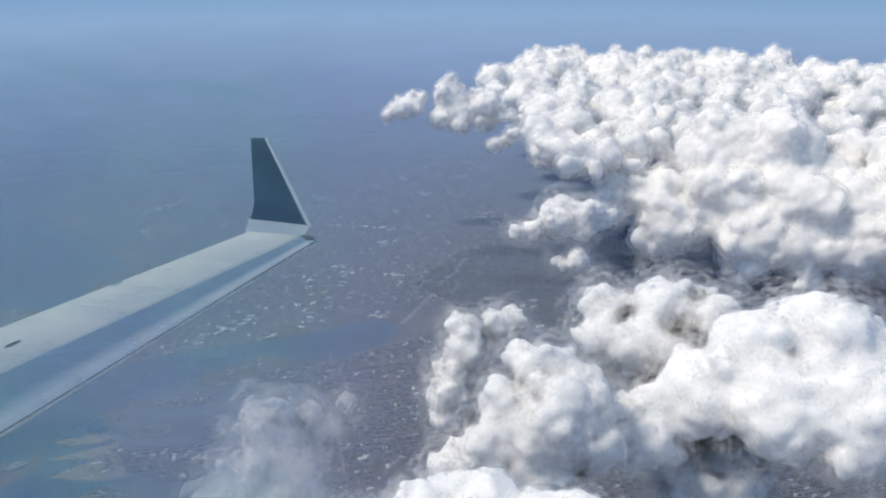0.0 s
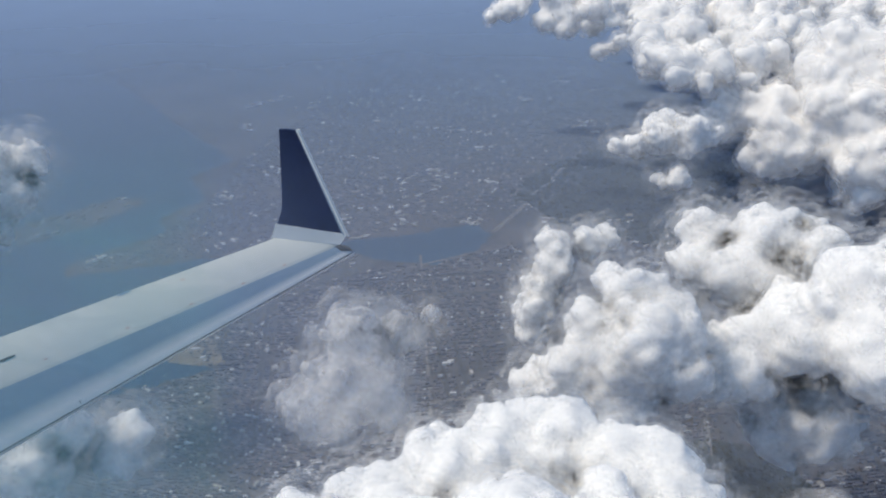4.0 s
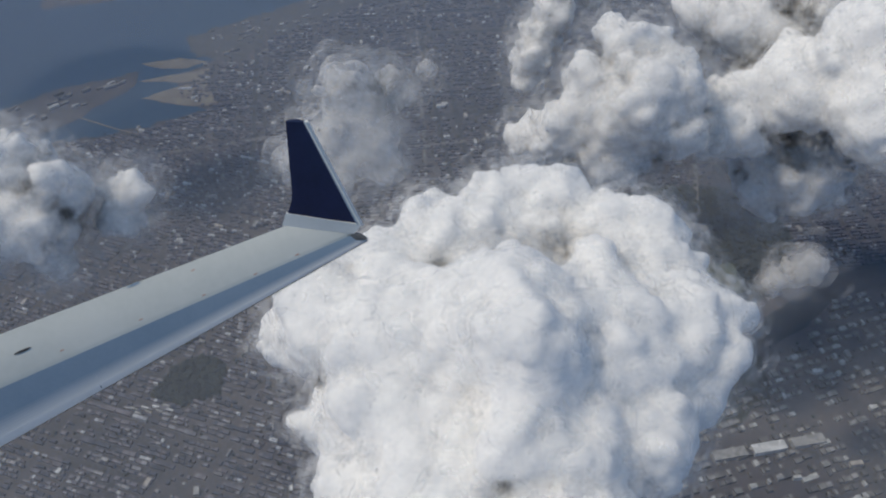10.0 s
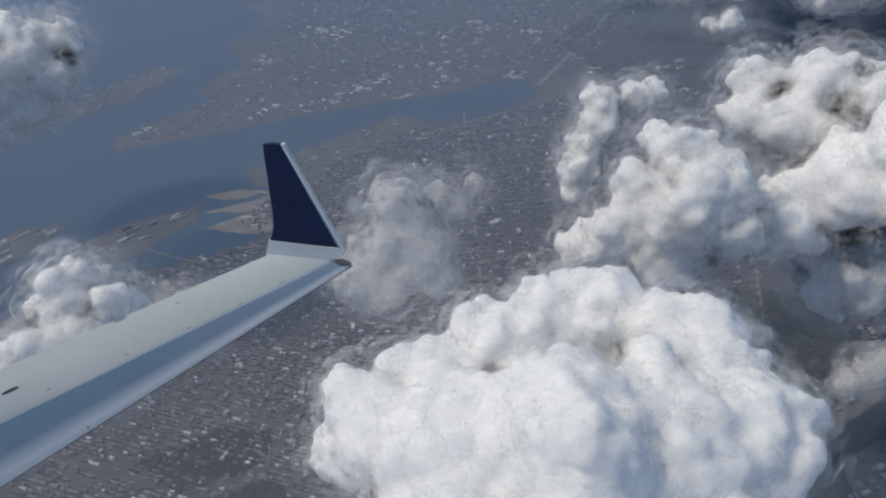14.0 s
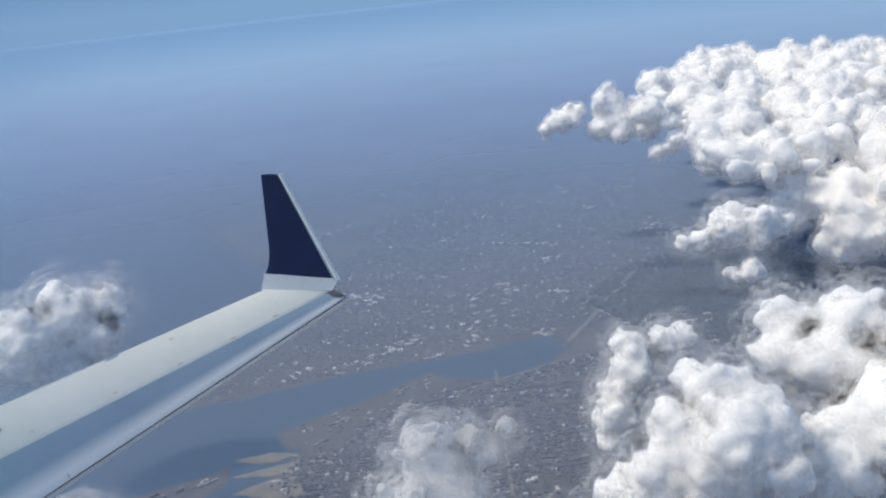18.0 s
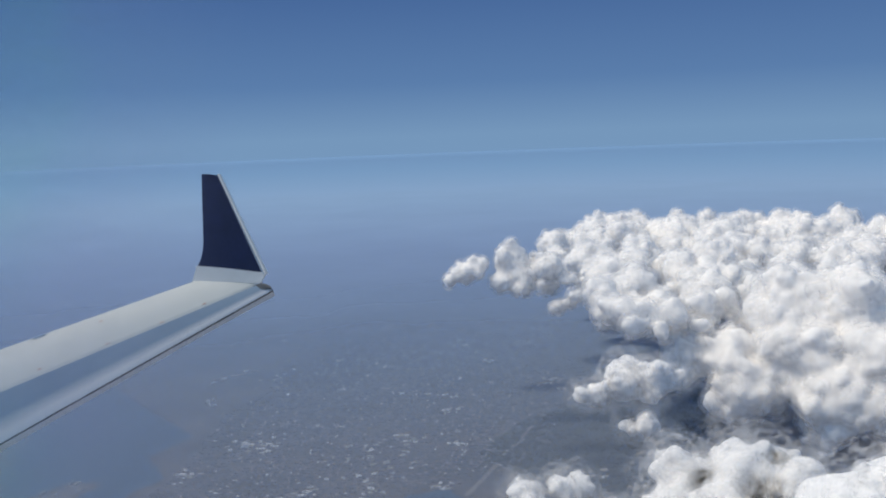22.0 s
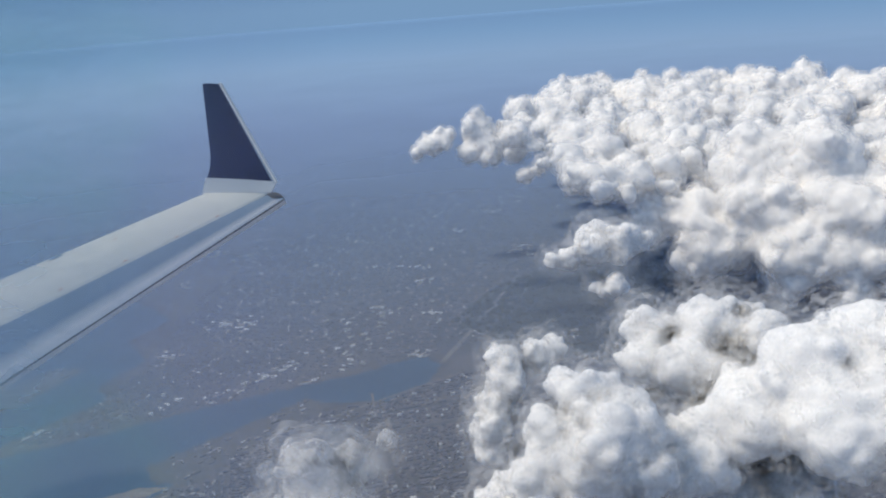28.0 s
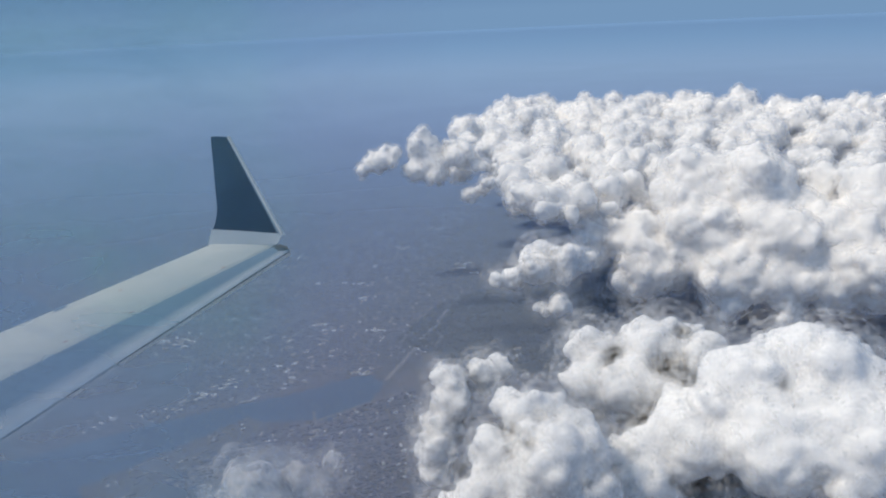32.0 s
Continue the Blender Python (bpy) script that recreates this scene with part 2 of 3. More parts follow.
# ---- ground ----
def sheet(name, outline, z, mat, parent=None):
    bm = bmesh.new()
    vs = [bm.verts.new((x, y, z)) for x, y in outline]
    es = [bm.edges.new((a, b)) for a, b in zip(vs, vs[1:] + vs[:1])]
    bmesh.ops.triangle_fill(bm, edges=es, use_beauty=True, normal=(0, 0, 1))
    bm.normal_update()
    for f in bm.faces:
        if f.normal.z < 0:
            f.normal_flip()
    return part(name, bm, mat, parent)


def inside(x, y, outline):
    hit = False
    for (x1, y1), (x2, y2) in zip(outline, outline[1:] + outline[:1]):
        if (y1 > y) != (y2 > y) and x < x1 + (x2 - x1) * (y - y1) / (y2 - y1):
            hit = not hit
    return hit


def wavy(outline, step, depth, seed):
    """An outline cut into short steps and roughened, as a shore is."""
    rng = random.Random(seed)
    res = []
    for (x1, y1), (x2, y2) in zip(outline, outline[1:] + outline[:1]):
        d = math.hypot(x2 - x1, y2 - y1)
        n = max(1, int(d / step)) if d < 400 else 1
        for i in range(n):
            k = depth if i else depth * 0.3
            res.append((x1 + (x2 - x1) * i / n + rng.uniform(-k, k), y1 + (y2 - y1) * i / n + rng.uniform(-k, k)))
    return res


def disc_outline(radius):
    return [(radius * math.cos(k * math.pi / 48), radius * math.sin(k * math.pi / 48)) for k in range(96)]


ground = sheet("ground", disc_outline(3600), 0.0, LAND)
tagged(ground, "flat grey-brown city land fading into blue haze", "ground", kind="structure")
SEA = [(-3000, 60), (-160, 100), (-107, 117), (-93, 132), (-77, 139), (-64, 147), (-72, 152), (-74, 158), (-70, 166), (-60, 184), (-46, 199), (-37, 203), (-24, 201),
       (-12, 213), (-9, 222), (-14, 229), (-22, 226), (-32, 220), (-46, 215), (-62, 209), (-79, 202), (-92, 195), (-106, 189), (-118, 184), (-121, 190), (-112, 203), (-103, 213), (-109, 224), (-101, 240), (-113, 258), (-104, 275), (-127, 300), (-180, 360), (-400, 600), (-3000, 2200)]
RIVER = [(18, 80), (29, 91), (35, 91), (42, 93), (49, 98), (56, 106), (70, 112), (70, 118), (55, 111), (47, 103), (41, 97.5), (34, 95.5), (27, 95), (16, 86)]
PARK = [(22, 130), (36, 134), (50, 132), (52, 119), (45, 106), (36, 98), (25, 101), (20, 115)]
WOOD = [(-5, 255), (10, 285), (62, 330), (95, 300), (80, 255), (40, 218), (12, 228)]
SEA_W, RIVER_W = wavy(SEA, 2.0, 0.8, 2), wavy(RIVER, 2.0, 0.3, 3)
tagged(sheet("water", SEA_W, 0.05, WATER), "deep blue-green bay with a long inlet", "water", kind="structure")
tagged(sheet("water", RIVER_W, 0.05, RIVER_WATER), "dark winding river beside the park", "water", kind="structure")
tagged(sheet("park", wavy(PARK, 3, 0.8, 4), 0.07, WOODS), "dark wooded park among city blocks", "park", kind="structure")
tagged(sheet("park", wavy([(30.5, 111), (41, 113), (41.3, 105.5), (33.5, 101.5)], 2, 0.5, 5), 0.11, GRASS), "dull green lawn inside the park", "park", kind="structure")
# Dark sheet added here to paint the clouds' shadow on the ground.
tagged(sheet("park", wavy([(18, 87), (27, 96), (36, 96), (42, 92), (42, 84), (36, 78), (18, 74)], 2, 0.6, 8), 0.04, WOODS), "dark ground by the river with cloud shadow in its colour", "yard", kind="structure")
tagged(sheet("park", wavy(WOOD, 6, 2.5, 6), 0.07, WOODS), "dark wooded valley beyond the city", "woods", kind="structure")
tagged(sheet("park", wavy([(-51, 74), (-48.5, 80), (-45, 82.5), (-41, 81), (-40.5, 75.5), (-45, 73)], 1.5, 0.5, 12), 0.075, WOODS), "dark wooded park between house rows", "park", kind="structure")
tagged(sheet("park", wavy([(-66, 84), (-56, 92), (-46, 92), (-48, 84), (-58, 79)], 2, 0.6, 9), 0.07, WOODS), "dark bare-tree park between house rows", "park", kind="structure")
for k, spit in enumerate(([(-85, 163), (-77, 166.5), (-70, 166), (-74, 162.5), (-80, 161.5)], [(-83, 156), (-75, 160), (-69, 163), (-67, 158), (-74, 156.5)], [(-80, 149.5), (-74, 154.5), (-68, 158), (-63, 149), (-70, 148)])):
    tagged(sheet("sand_spit", wavy(spit, 1.5, 0.25, 10 + k), 0.16, SAND), "pale sand-filled spit of reclaimed land in the bay", "spit", "reclaimed spits", "structure")
FILL = [(-73.1, 167.5), (-78.7, 175.4), (-62.3, 190.1), (-45.5, 205.8), (-37.2, 201.9), (-47.2, 189.2), (-59.0, 177.2), (-61.9, 167.1)]
tagged(sheet("reclaimed_land", wavy(FILL, 1.5, 0.9, 31), 0.12, FILLED), "brown reclaimed land along the inlet", "land", kind="structure")
ISLES = ([(-113, 126), (-108, 141), (-100, 150), (-84, 160), (-83, 154), (-93, 137), (-103, 126)], [(-135, 130), (-124, 148), (-113, 150), (-114, 142), (-122, 130)], [(-150, 210), (-128, 238), (-118, 236), (-126, 215), (-140, 200)])
for k, isle in enumerate(ISLES):
    tagged(sheet("island", wavy(isle, 2.0, 0.5, 20 + k), 0.16, LAND), "low grey island with sheds in the bay", "island", "bay islands", "structure")


def strip(name, points, width, z, mat, label, category):
    bm = bmesh.new()
    rows = []
    for i, (x, y) in enumerate(points):
        a, b = points[max(0, i - 1)], points[min(len(points) - 1, i + 1)]
        d = Vector((b[0] - a[0], b[1] - a[1], 0)).normalized()
        s = Vector((-d.y, d.x, 0)) * width / 2
        rows.append((bm.verts.new((x + s.x, y + s.y, z)), bm.verts.new((x - s.x, y - s.y, z))))
    for a, b in zip(rows, rows[1:]):
        bm.faces.new((a[0], b[0], b[1], a[1]))
    bmesh.ops.recalc_face_normals(bm, faces=bm.faces[:])
    return tagged(part(name, bm, mat), label, category, kind="structure")


strip("road", [(-33, 125), (-38.4, 146), (-47.0, 181)], 0.9, 0.09, TARMAC, "long straight tarmac avenue through the blocks", "road")
strip("road", [(-12, 105), (-21.6, 167), (-28, 207)], 0.7, 0.09, TARMAC, "straight tarmac avenue through the blocks", "road")
strip("road", [(38, 160), (37.4, 146), (35.6, 126), (30, 116), (14, 108), (-10, 104)], 1.0, 0.12, TARMAC, "curving pale highway beside the park", "road")
strip("road", [(-100, 112), (-70, 131), (-45, 141), (-18, 140), (20, 152), (60, 160)], 1.0, 0.125, TARMAC, "pale highway crossing the city", "road")
strip("road", [(-9, 224), (-4, 236), (6, 262), (20, 300)], 1.6, 0.09, TARMAC, "pale road round the head of the inlet", "road")
strip("road", [(-12, 211), (-30, 199), (-50, 186), (-60, 170)], 0.8, 0.09, TARMAC, "shore road along the inlet", "road")
strip("causeway", [(-90, 141), (-81.6, 138.3), (-73.4, 136.2)], 0.35, 0.22, SAND, "thin pale causeway over the bay", "causeway")

AVENUES = []
rng = random.Random(61)
for k in range(-7, 9):
    u, ln = k * 9.5 + rng.uniform(-2, 2), rng.uniform(28, 75)
    c0 = Vector((10 + u * math.cos(math.radians(13.5)), 155 + u * math.sin(math.radians(13.5)) + rng.uniform(-14, 14)))
    AVENUES.append((c0, Vector((-math.sin(math.radians(13.5)), math.cos(math.radians(13.5)))), ln))
for k in range(-5, 6):
    u, ln = k * 11 + rng.uniform(-2, 2), rng.uniform(25, 60)
    c0 = Vector((8 - u * math.sin(math.radians(13.5)) + rng.uniform(-12, 12), 155 + u * math.cos(math.radians(13.5))))
    AVENUES.append((c0, Vector((math.cos(math.radians(13.5)), math.sin(math.radians(13.5)))), ln))
for c0, d, ln in AVENUES:
    a, b = c0 - d * ln / 2, c0 + d * ln / 2
    cut = [a.lerp(b, i / 12) for i in range(13)]
    cut = [p for p in cut if not inside(p.x, p.y, SEA) and not inside(p.x, p.y, PARK) and not inside(p.x, p.y, RIVER)]
    if len(cut) > 6:
        strip("road", [tuple(p) for p in cut], 1.0, 0.06, ASPHALT, "straight dark city avenue between house rows", "road")


def on_avenue(x, y):
    for c0, d, ln in AVENUES:
        w = Vector((x, y)) - c0
        if abs(w.dot(d)) < ln / 2 and abs(w.x * d.y - w.y * d.x) < 0.66:
            return True
    return False


BOX_F = [(0, 1, 5, 4), (1, 2, 6, 5), (2, 3, 7, 6), (3, 0, 4, 7), (4, 5, 6, 7)]


def boxes(name, items, mat, label, category):
    """Many plain buildings in one mesh: x, y, half length, half width, height, angle, ground level."""
    a = np.array(items)
    sx, sy = np.array([-1, 1, 1, -1] * 2), np.array([-1, -1, 1, 1] * 2)
    c, s = np.cos(a[:, 5])[:, None], np.sin(a[:, 5])[:, None]
    dx, dy = a[:, 2:3] * sx, a[:, 3:4] * sy
    v = np.stack([a[:, 0:1] + c * dx - s * dy, a[:, 1:2] + s * dx + c * dy, np.where(np.arange(8) < 4, 0.0, a[:, 4:5]) + a[:, 6:7]], 2)
    f = (np.array(BOX_F)[None] + 8 * np.arange(len(a))[:, None, None]).reshape(-1, 4)
    me = bpy.data.meshes.new(name)
    me.from_pydata(v.reshape(-1, 3).tolist(), [], f.tolist())
    me.materials.append(mat)
    return tagged(new(name, me), label, category, kind="stuff")


def free(x, y):
    return not (inside(x, y, [(-51, 74), (-48.5, 80), (-45, 82.5), (-41, 81), (-40.5, 75.5), (-45, 73)]) or inside(x, y, SEA) or inside(x, y, RIVER) or inside(x, y, PARK) or inside(x, y, FILL) or on_avenue(x, y))


def district(outline, angle, row, block, lot, seed, size=1.0, keep=0.8, tall=0.45):
    """House rows back to back between streets, with wider cross streets and gaps."""
    rng = random.Random(seed)
    ca, sa = math.cos(angle), math.sin(angle)
    xs, ys = [p[0] for p in outline], [p[1] for p in outline]
    cx, cy, half = (min(xs) + max(xs)) / 2, (min(ys) + max(ys)) / 2, math.hypot(max(xs) - min(xs), max(ys) - min(ys)) / 2
    items = []
    v, j = -half, 0
    while v < half:
        u = -half + rng.uniform(0, 0.3)
        big = rng.random() < 0.06
        while u < half:
            ln = lot * rng.choice((0.28, 0.38, 0.5, 0.65, 0.9, 1.3)) * rng.uniform(0.8, 1.2) * (2.2 if big else 1)
            if (u % block) < 0.16 * block and not big:
                u += 0.18 * block
                continue
            w0 = v + rng.gauss(0, 0.025) * row
            x, y = cx + ca * u - sa * w0, cy + sa * u + ca * w0
            if inside(x, y, outline) and rng.random() < keep * (1.0 if math.sin(x * 0.31 + 2 * math.sin(y * 0.17)) + math.sin(y * 0.37 + 1.5 * math.sin(x * 0.13)) > -1.05 else 0.35) and free(x, y):
                w = row * 0.175 * rng.uniform(0.7, 1.25) * (1.35 if big else 1)
                items.append((x, y, ln * 0.46, w, size * tall * rng.uniform(0.45, 1.2), angle + rng.gauss(0, 0.015) + (math.pi / 2 if rng.random() < 0.02 else 0), 0.0))
            u += ln
        v += row * (0.82 if j % 2 else 0.6)
        if j % 9 == 8:
            v += row * 0.5
        j += 1
    return items


MAIN = math.radians(13.5)
town = district([(-64, 100), (-20, 96), (14, 84), (30, 94), (56, 112), (110, 120), (120, 250), (60, 232), (40, 214), (12, 226), (-8, 212), (-60, 186), (-74, 150)], MAIN, 1.2, 5.6, 0.95, 41, 1.0, 0.92)
boxes("house_rows", town, HOUSES, "dense grid of small grey and brown city houses", "houses")
south = district([(-135, 52), (-32, 46), (-14, 60), (-18, 100), (-62, 147), (-78, 137), (-94, 130), (-110, 112)], math.radians(-12), 1.2, 6.0, 1.0, 42, 1.0, 0.94)
boxes("house_rows", south, TERRACES, "tight slanting rows of small grey houses", "houses")
mid = district([(-30, 46), (26, 44), (26, 72), (14, 84), (-18, 96)], MAIN, 1.25, 5.6, 0.95, 43, 1.0, 0.92)
boxes("house_rows", mid, HOUSES, "grey and brown houses and small blocks", "houses")
works = district([(24, 46), (95, 46), (95, 108), (58, 108), (48, 95), (40, 86), (30, 84), (20, 74)], math.radians(24), 2.1, 6.0, 0.95, 44, 1.0, 0.8, 0.55)
boxes("warehouses", works, SHEDS, "pale flat-roofed warehouses in tight blocks", "warehouses")
north = district([(-117, 188), (-92, 198), (-60, 212), (-20, 231), (0, 236), (40, 300), (10, 420), (-60, 420), (-100, 300), (-98, 240), (-104, 212)], math.radians(-8), 1.5, 9.0, 0.8, 45, 0.8, 0.6, 0.4)
boxes("warehouses", north, HOUSES, "scattered grey sheds and yards beyond the inlet", "warehouses")
far = district([(-84, 230), (-10, 232), (10, 300), (90, 330), (260, 240), (420, 420), (240, 700), (-120, 700)], math.radians(10), 3.0, 14.0, 1.2, 46, 1.0, 0.36, 0.4)
boxes("house_rows", far, HOUSES, "far low suburbs under haze", "houses")
HUBS = [(-85.2, 206.1), (-74.6, 209.5), (-66.1, 215.3), (-60.1, 222.3), (-54.3, 227.6), (-44.0, 216.3), (-40.2, 237.8), (-35.6, 227.7), (-32.6, 216.0), (-17.5, 231.9), (7.0, 233.3), (9.6, 222.3), (20.1, 221.3), (30.4, 220.2), (-73.9, 264.3), (-16.2, 298.3), (70.1, 256.0), (-95.2, 242.2), (-115.4, 227.5), (-115.3, 194.9), (-74.1, 163.7), (-89.5, 155.4), (-70.2, 150.0), (-95.7, 136.7), (-42.4, 262.4), (-29.2, 269.5), (29.2, 236.5), (-86.8, 195.3), (-93.7, 137.8), (-102.7, 135.4)]
pale = []
rng = random.Random(52)
for hx, hy in HUBS:
    turn = math.radians(rng.choice((13.5, 13.5, -20, 40)))
    for _ in range(rng.randint(4, 9)):
        x, y = hx + rng.gauss(0, 1.8) * hy / 190, hy + rng.gauss(0, 1.8) * hy / 190
        if not inside(x, y, SEA):
            k = hy / 190
            pale.append((x, y, rng.uniform(0.3, 1.1) * k, rng.uniform(0.2, 0.45) * k, rng.uniform(0.3, 0.6), turn, 0.0))
for _ in range(70):
    hx, hy, turn = rng.uniform(-130, 170), rng.uniform(235, 480), math.radians(rng.choice((13.5, 13.5, -20, 40)))
    for _ in range(rng.randint(2, 7)):
        x, y = hx + rng.gauss(0, 3.5), hy + rng.gauss(0, 3.0)
        if not inside(x, y, SEA) and not inside(x, y, WOOD):
            pale.append((x, y, rng.uniform(0.4, 1.5), rng.uniform(0.25, 0.6), rng.uniform(0.3, 0.7), turn, 0.0))
for _ in range(230):
    x, y = rng.uniform(-95, 70), rng.uniform(58, 215)
    if free(x, y):
        pale.append((x, y, rng.uniform(0.35, 0.95), rng.uniform(0.2, 0.4), rng.uniform(0.45, 0.8), math.radians(13.5 if x > -40 else -12) + rng.choice((0, math.pi / 2)), 0.0))
for k in range(4):
    pale.append((-52.2 + 1.5 * k, 71.4 + 0.35 * k, 0.55, 0.14, 0.4, math.radians(-12), 0.0))
    pale.append((-51.4 + 1.5 * k, 70.7 + 0.35 * k, 0.5, 0.14, 0.4, math.radians(-12), 0.0))
for k in range(3):
    pale.append((34.2 + 5.8 * k, 73.0 + 1.75 * k, 2.5, 0.75, 0.9, math.radians(17), 0.0))
boxes("large_sheds", pale, PALE, "clusters of large pale flat-roofed sheds", "sheds")
isles = []
rng = random.Random(51)
for isle in ISLES:
    xs, ys = [p[0] for p in isle], [p[1] for p in isle]
    for _ in range(90):
        x, y = rng.uniform(min(xs), max(xs)), rng.uniform(min(ys), max(ys))
        if all(inside(x + dx, y + dy, isle) for dx, dy in ((1.2, 0), (-1.2, 0), (0, 1.2), (0, -1.2))):
            isles.append((x, y, rng.uniform(0.4, 1.3), rng.uniform(0.25, 0.45), rng.uniform(0.3, 0.7), math.radians(52) + rng.gauss(0, 0.1), 0.16))
xs, ys = [p[0] for p in FILL], [p[1] for p in FILL]
for _ in range(260):
    x, y = rng.uniform(min(xs), max(xs)), rng.uniform(min(ys), max(ys))
    if inside(x, y, FILL) and math.sin(x * 0.35) + math.sin(y * 0.28 + 1) > -0.4:
        isles.append((x, y, rng.uniform(0.25, 1.0), rng.uniform(0.15, 0.3), rng.uniform(0.2, 0.5), math.radians(rng.choice((40, 40, 46, 130))), 0.12))
boxes("island_sheds", isles, SHEDS, "pale long sheds on the bay islands", "sheds")


# trees: low bare crowns in yards and parks
def crowns(name, spots, mat, label):
    bm = bmesh.new()
    bmesh.ops.create_icosphere(bm, subdivisions=1, radius=1.0)
    bv = np.array([x.co[:] for x in bm.verts])
    bf = np.array([[q.index for q in p.verts] for p in bm.faces])
    bm.free()
    r = np.random.RandomState(7)
    a = np.array(spots)
    jig = 1 + r.uniform(-0.3, 0.3, (len(a), len(bv), 1))
    v = bv[None] * jig * a[:, None, 3:4] * (1, 1, 0.8) + a[:, None, :3]
    f = (bf[None] + len(bv) * np.arange(len(a))[:, None, None]).reshape(-1, 3)
    me = bpy.data.meshes.new(name)
    me.from_pydata(v.reshape(-1, 3).tolist(), [], f.tolist())
    me.materials.append(mat)
    return tagged(new(name, me), label, "trees", kind="stuff")


spots = []
for area, n in ((PARK, 1500), (WOOD, 2600), ([(-51, 74), (-48.5, 80), (-45, 82.5), (-41, 81), (-40.5, 75.5), (-45, 73)], 260), ([(-66, 84), (-56, 92), (-46, 92), (-48, 84), (-58, 79)], 260)):
    xs, ys = [p[0] for p in area], [p[1] for p in area]
    for _ in range(n):
        x, y = rng.uniform(min(xs), max(xs)), rng.uniform(min(ys), max(ys))
        if inside(x, y, area) and not inside(x, y, [(30.5, 111), (41, 113), (41.3, 105.5), (33.5, 101.5)]):
            spots.append((x, y, 0.25, rng.uniform(0.3, 0.75) * (1.8 if area is WOOD else 1)))
crowns("woods", spots, WOODS, "dark bare winter trees filling the parks")
spots = []
while len(spots) < 3000:
    x, y = rng.uniform(-120, 100), rng.uniform(50, 230)
    if free(x, y):
        spots.append((x, y, 0.2, rng.uniform(0.12, 0.3)))
crowns("street_trees", spots, WOODS, "small dark trees between the houses")

# Three painted sheets stand in for haze in the air.
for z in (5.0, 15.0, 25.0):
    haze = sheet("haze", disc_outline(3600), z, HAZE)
    tagged(haze, "flat sheet with blue distance haze in its colour and opacity", "haze", kind="stuff")
CLOUD_A = [(1.1, 50.0, 61.2, 3.8), (-4.2, 47.4, 61.3, 4.0), (6.9, 49.1, 60.5, 4.2), (-8.9, 44.6, 61.6, 3.0), (10.2, 49.0, 62.4, 2.9), (-11.1, 40.3, 59.7, 4.2), (-6.4, 39.0, 60.3, 5.7), (0.3, 39.0, 61.8, 6.5), (6.5, 39.5, 60.5, 6.1), (11.0, 41.3, 60.8, 4.2), (13.2, 40.6, 59.5, 2.7), (-8.2, 34.6, 57.5, 4.0), (-3.5, 32.9, 58.0, 5.7), (2.8, 32.4, 58.6, 6.1), (8.7, 34.5, 58.4, 4.6), (12.6, 37.6, 58.5, 2.5), (-14.4, 42.7, 60.5, 2.3), (14.9, 42.8, 61.6, 1.7), (-14.9, 40.9, 57.7, 2.3), (-6.8, 29.4, 56.3, 4.2), (-1.5, 27.4, 57.0, 5.7), (4.3, 27.4, 57.8, 4.9), (3.5, 51.6, 63.3, 2.3), (-1.8, 50.0, 62.8, 2.3), (7.1, 49.4, 62.0, 3.0), (10.1, 47.2, 61.3, 3.4), (12.6, 45.1, 60.7, 2.7)]
CLOUD_B = [(12.8, 87.4, 54.9, 3.8), (16.3, 83.9, 53.1, 4.5), (8.6, 84.8, 51.6, 3.8), (12.3, 82.6, 50.2, 5.8), (6.4, 83.4, 47.1, 4.2), (2.0, 83.7, 45.2, 2.9), (18.0, 81.5, 49.5, 3.5), (11.5, 81.1, 45.0, 3.8)]
CLOUD_C = [(4.4, 115.3, 48.4, 2.3), (4.3, 113.2, 45.8, 2.8), (9.8, 116.8, 48.0, 2.1), (2.9, 112.5, 42.5, 2.6), (2.4, 111.0, 39.2, 3.1), (12.2, 117.6, 48.5, 1.7), (1.5, 109.5, 36.3, 2.0)]
CLOUD_D = [(25.0, 109.9, 53.4, 4.6), (31.6, 106.2, 55.1, 5.4), (29.0, 102.8, 51.4, 5.4), (22.6, 105.4, 51.2, 3.8), (36.9, 103.8, 53.2, 5.8), (38.4, 99.7, 48.5, 4.6), (31.4, 99.1, 45.9, 2.6), (35.5, 96.6, 43.4, 4.6), (32.9, 95.3, 38.2, 4.6), (36.8, 91.1, 36.6, 5.8), (33.4, 91.1, 33.8, 3.8), (30.3, 94.2, 36.7, 2.1), (39.5, 94.7, 40.1, 5.4)]
CLOUD_E = [(-17.3, 73.8, 56.4, 3.2), (-19.4, 70.6, 52.6, 3.2), (-15.7, 70.4, 51.8, 4.0), (-12.8, 74.9, 55.4, 1.2), (-13.7, 71.7, 53.4, 2.3), (-18.8, 68.6, 49.8, 3.1), (-11.1, 75.3, 55.9, 1.0), (-16.6, 72.1, 54.1, 2.8), (-21.2, 69.5, 51.2, 2.3)]
CLOUD_F = [(-39.7, 51.5, 61.0, 2.9), (-37.2, 52.2, 59.3, 3.1), (-39.5, 48.4, 58.8, 3.3), (-31.9, 54.4, 57.9, 1.6), (-42.2, 46.5, 58.3, 2.7), (-32.2, 52.8, 56.5, 1.5), (-37.2, 49.6, 57.2, 2.5)]
CLOUD_G = [(-86.1, 119.3, 53.8, 5.8), (-79.6, 122.6, 56.2, 3.3), (-90.0, 113.1, 51.7, 6.2), (-87.4, 116.2, 48.1, 6.2), (-94.5, 113.8, 53.6, 4.2), (-82.6, 118.9, 50.7, 4.0)]
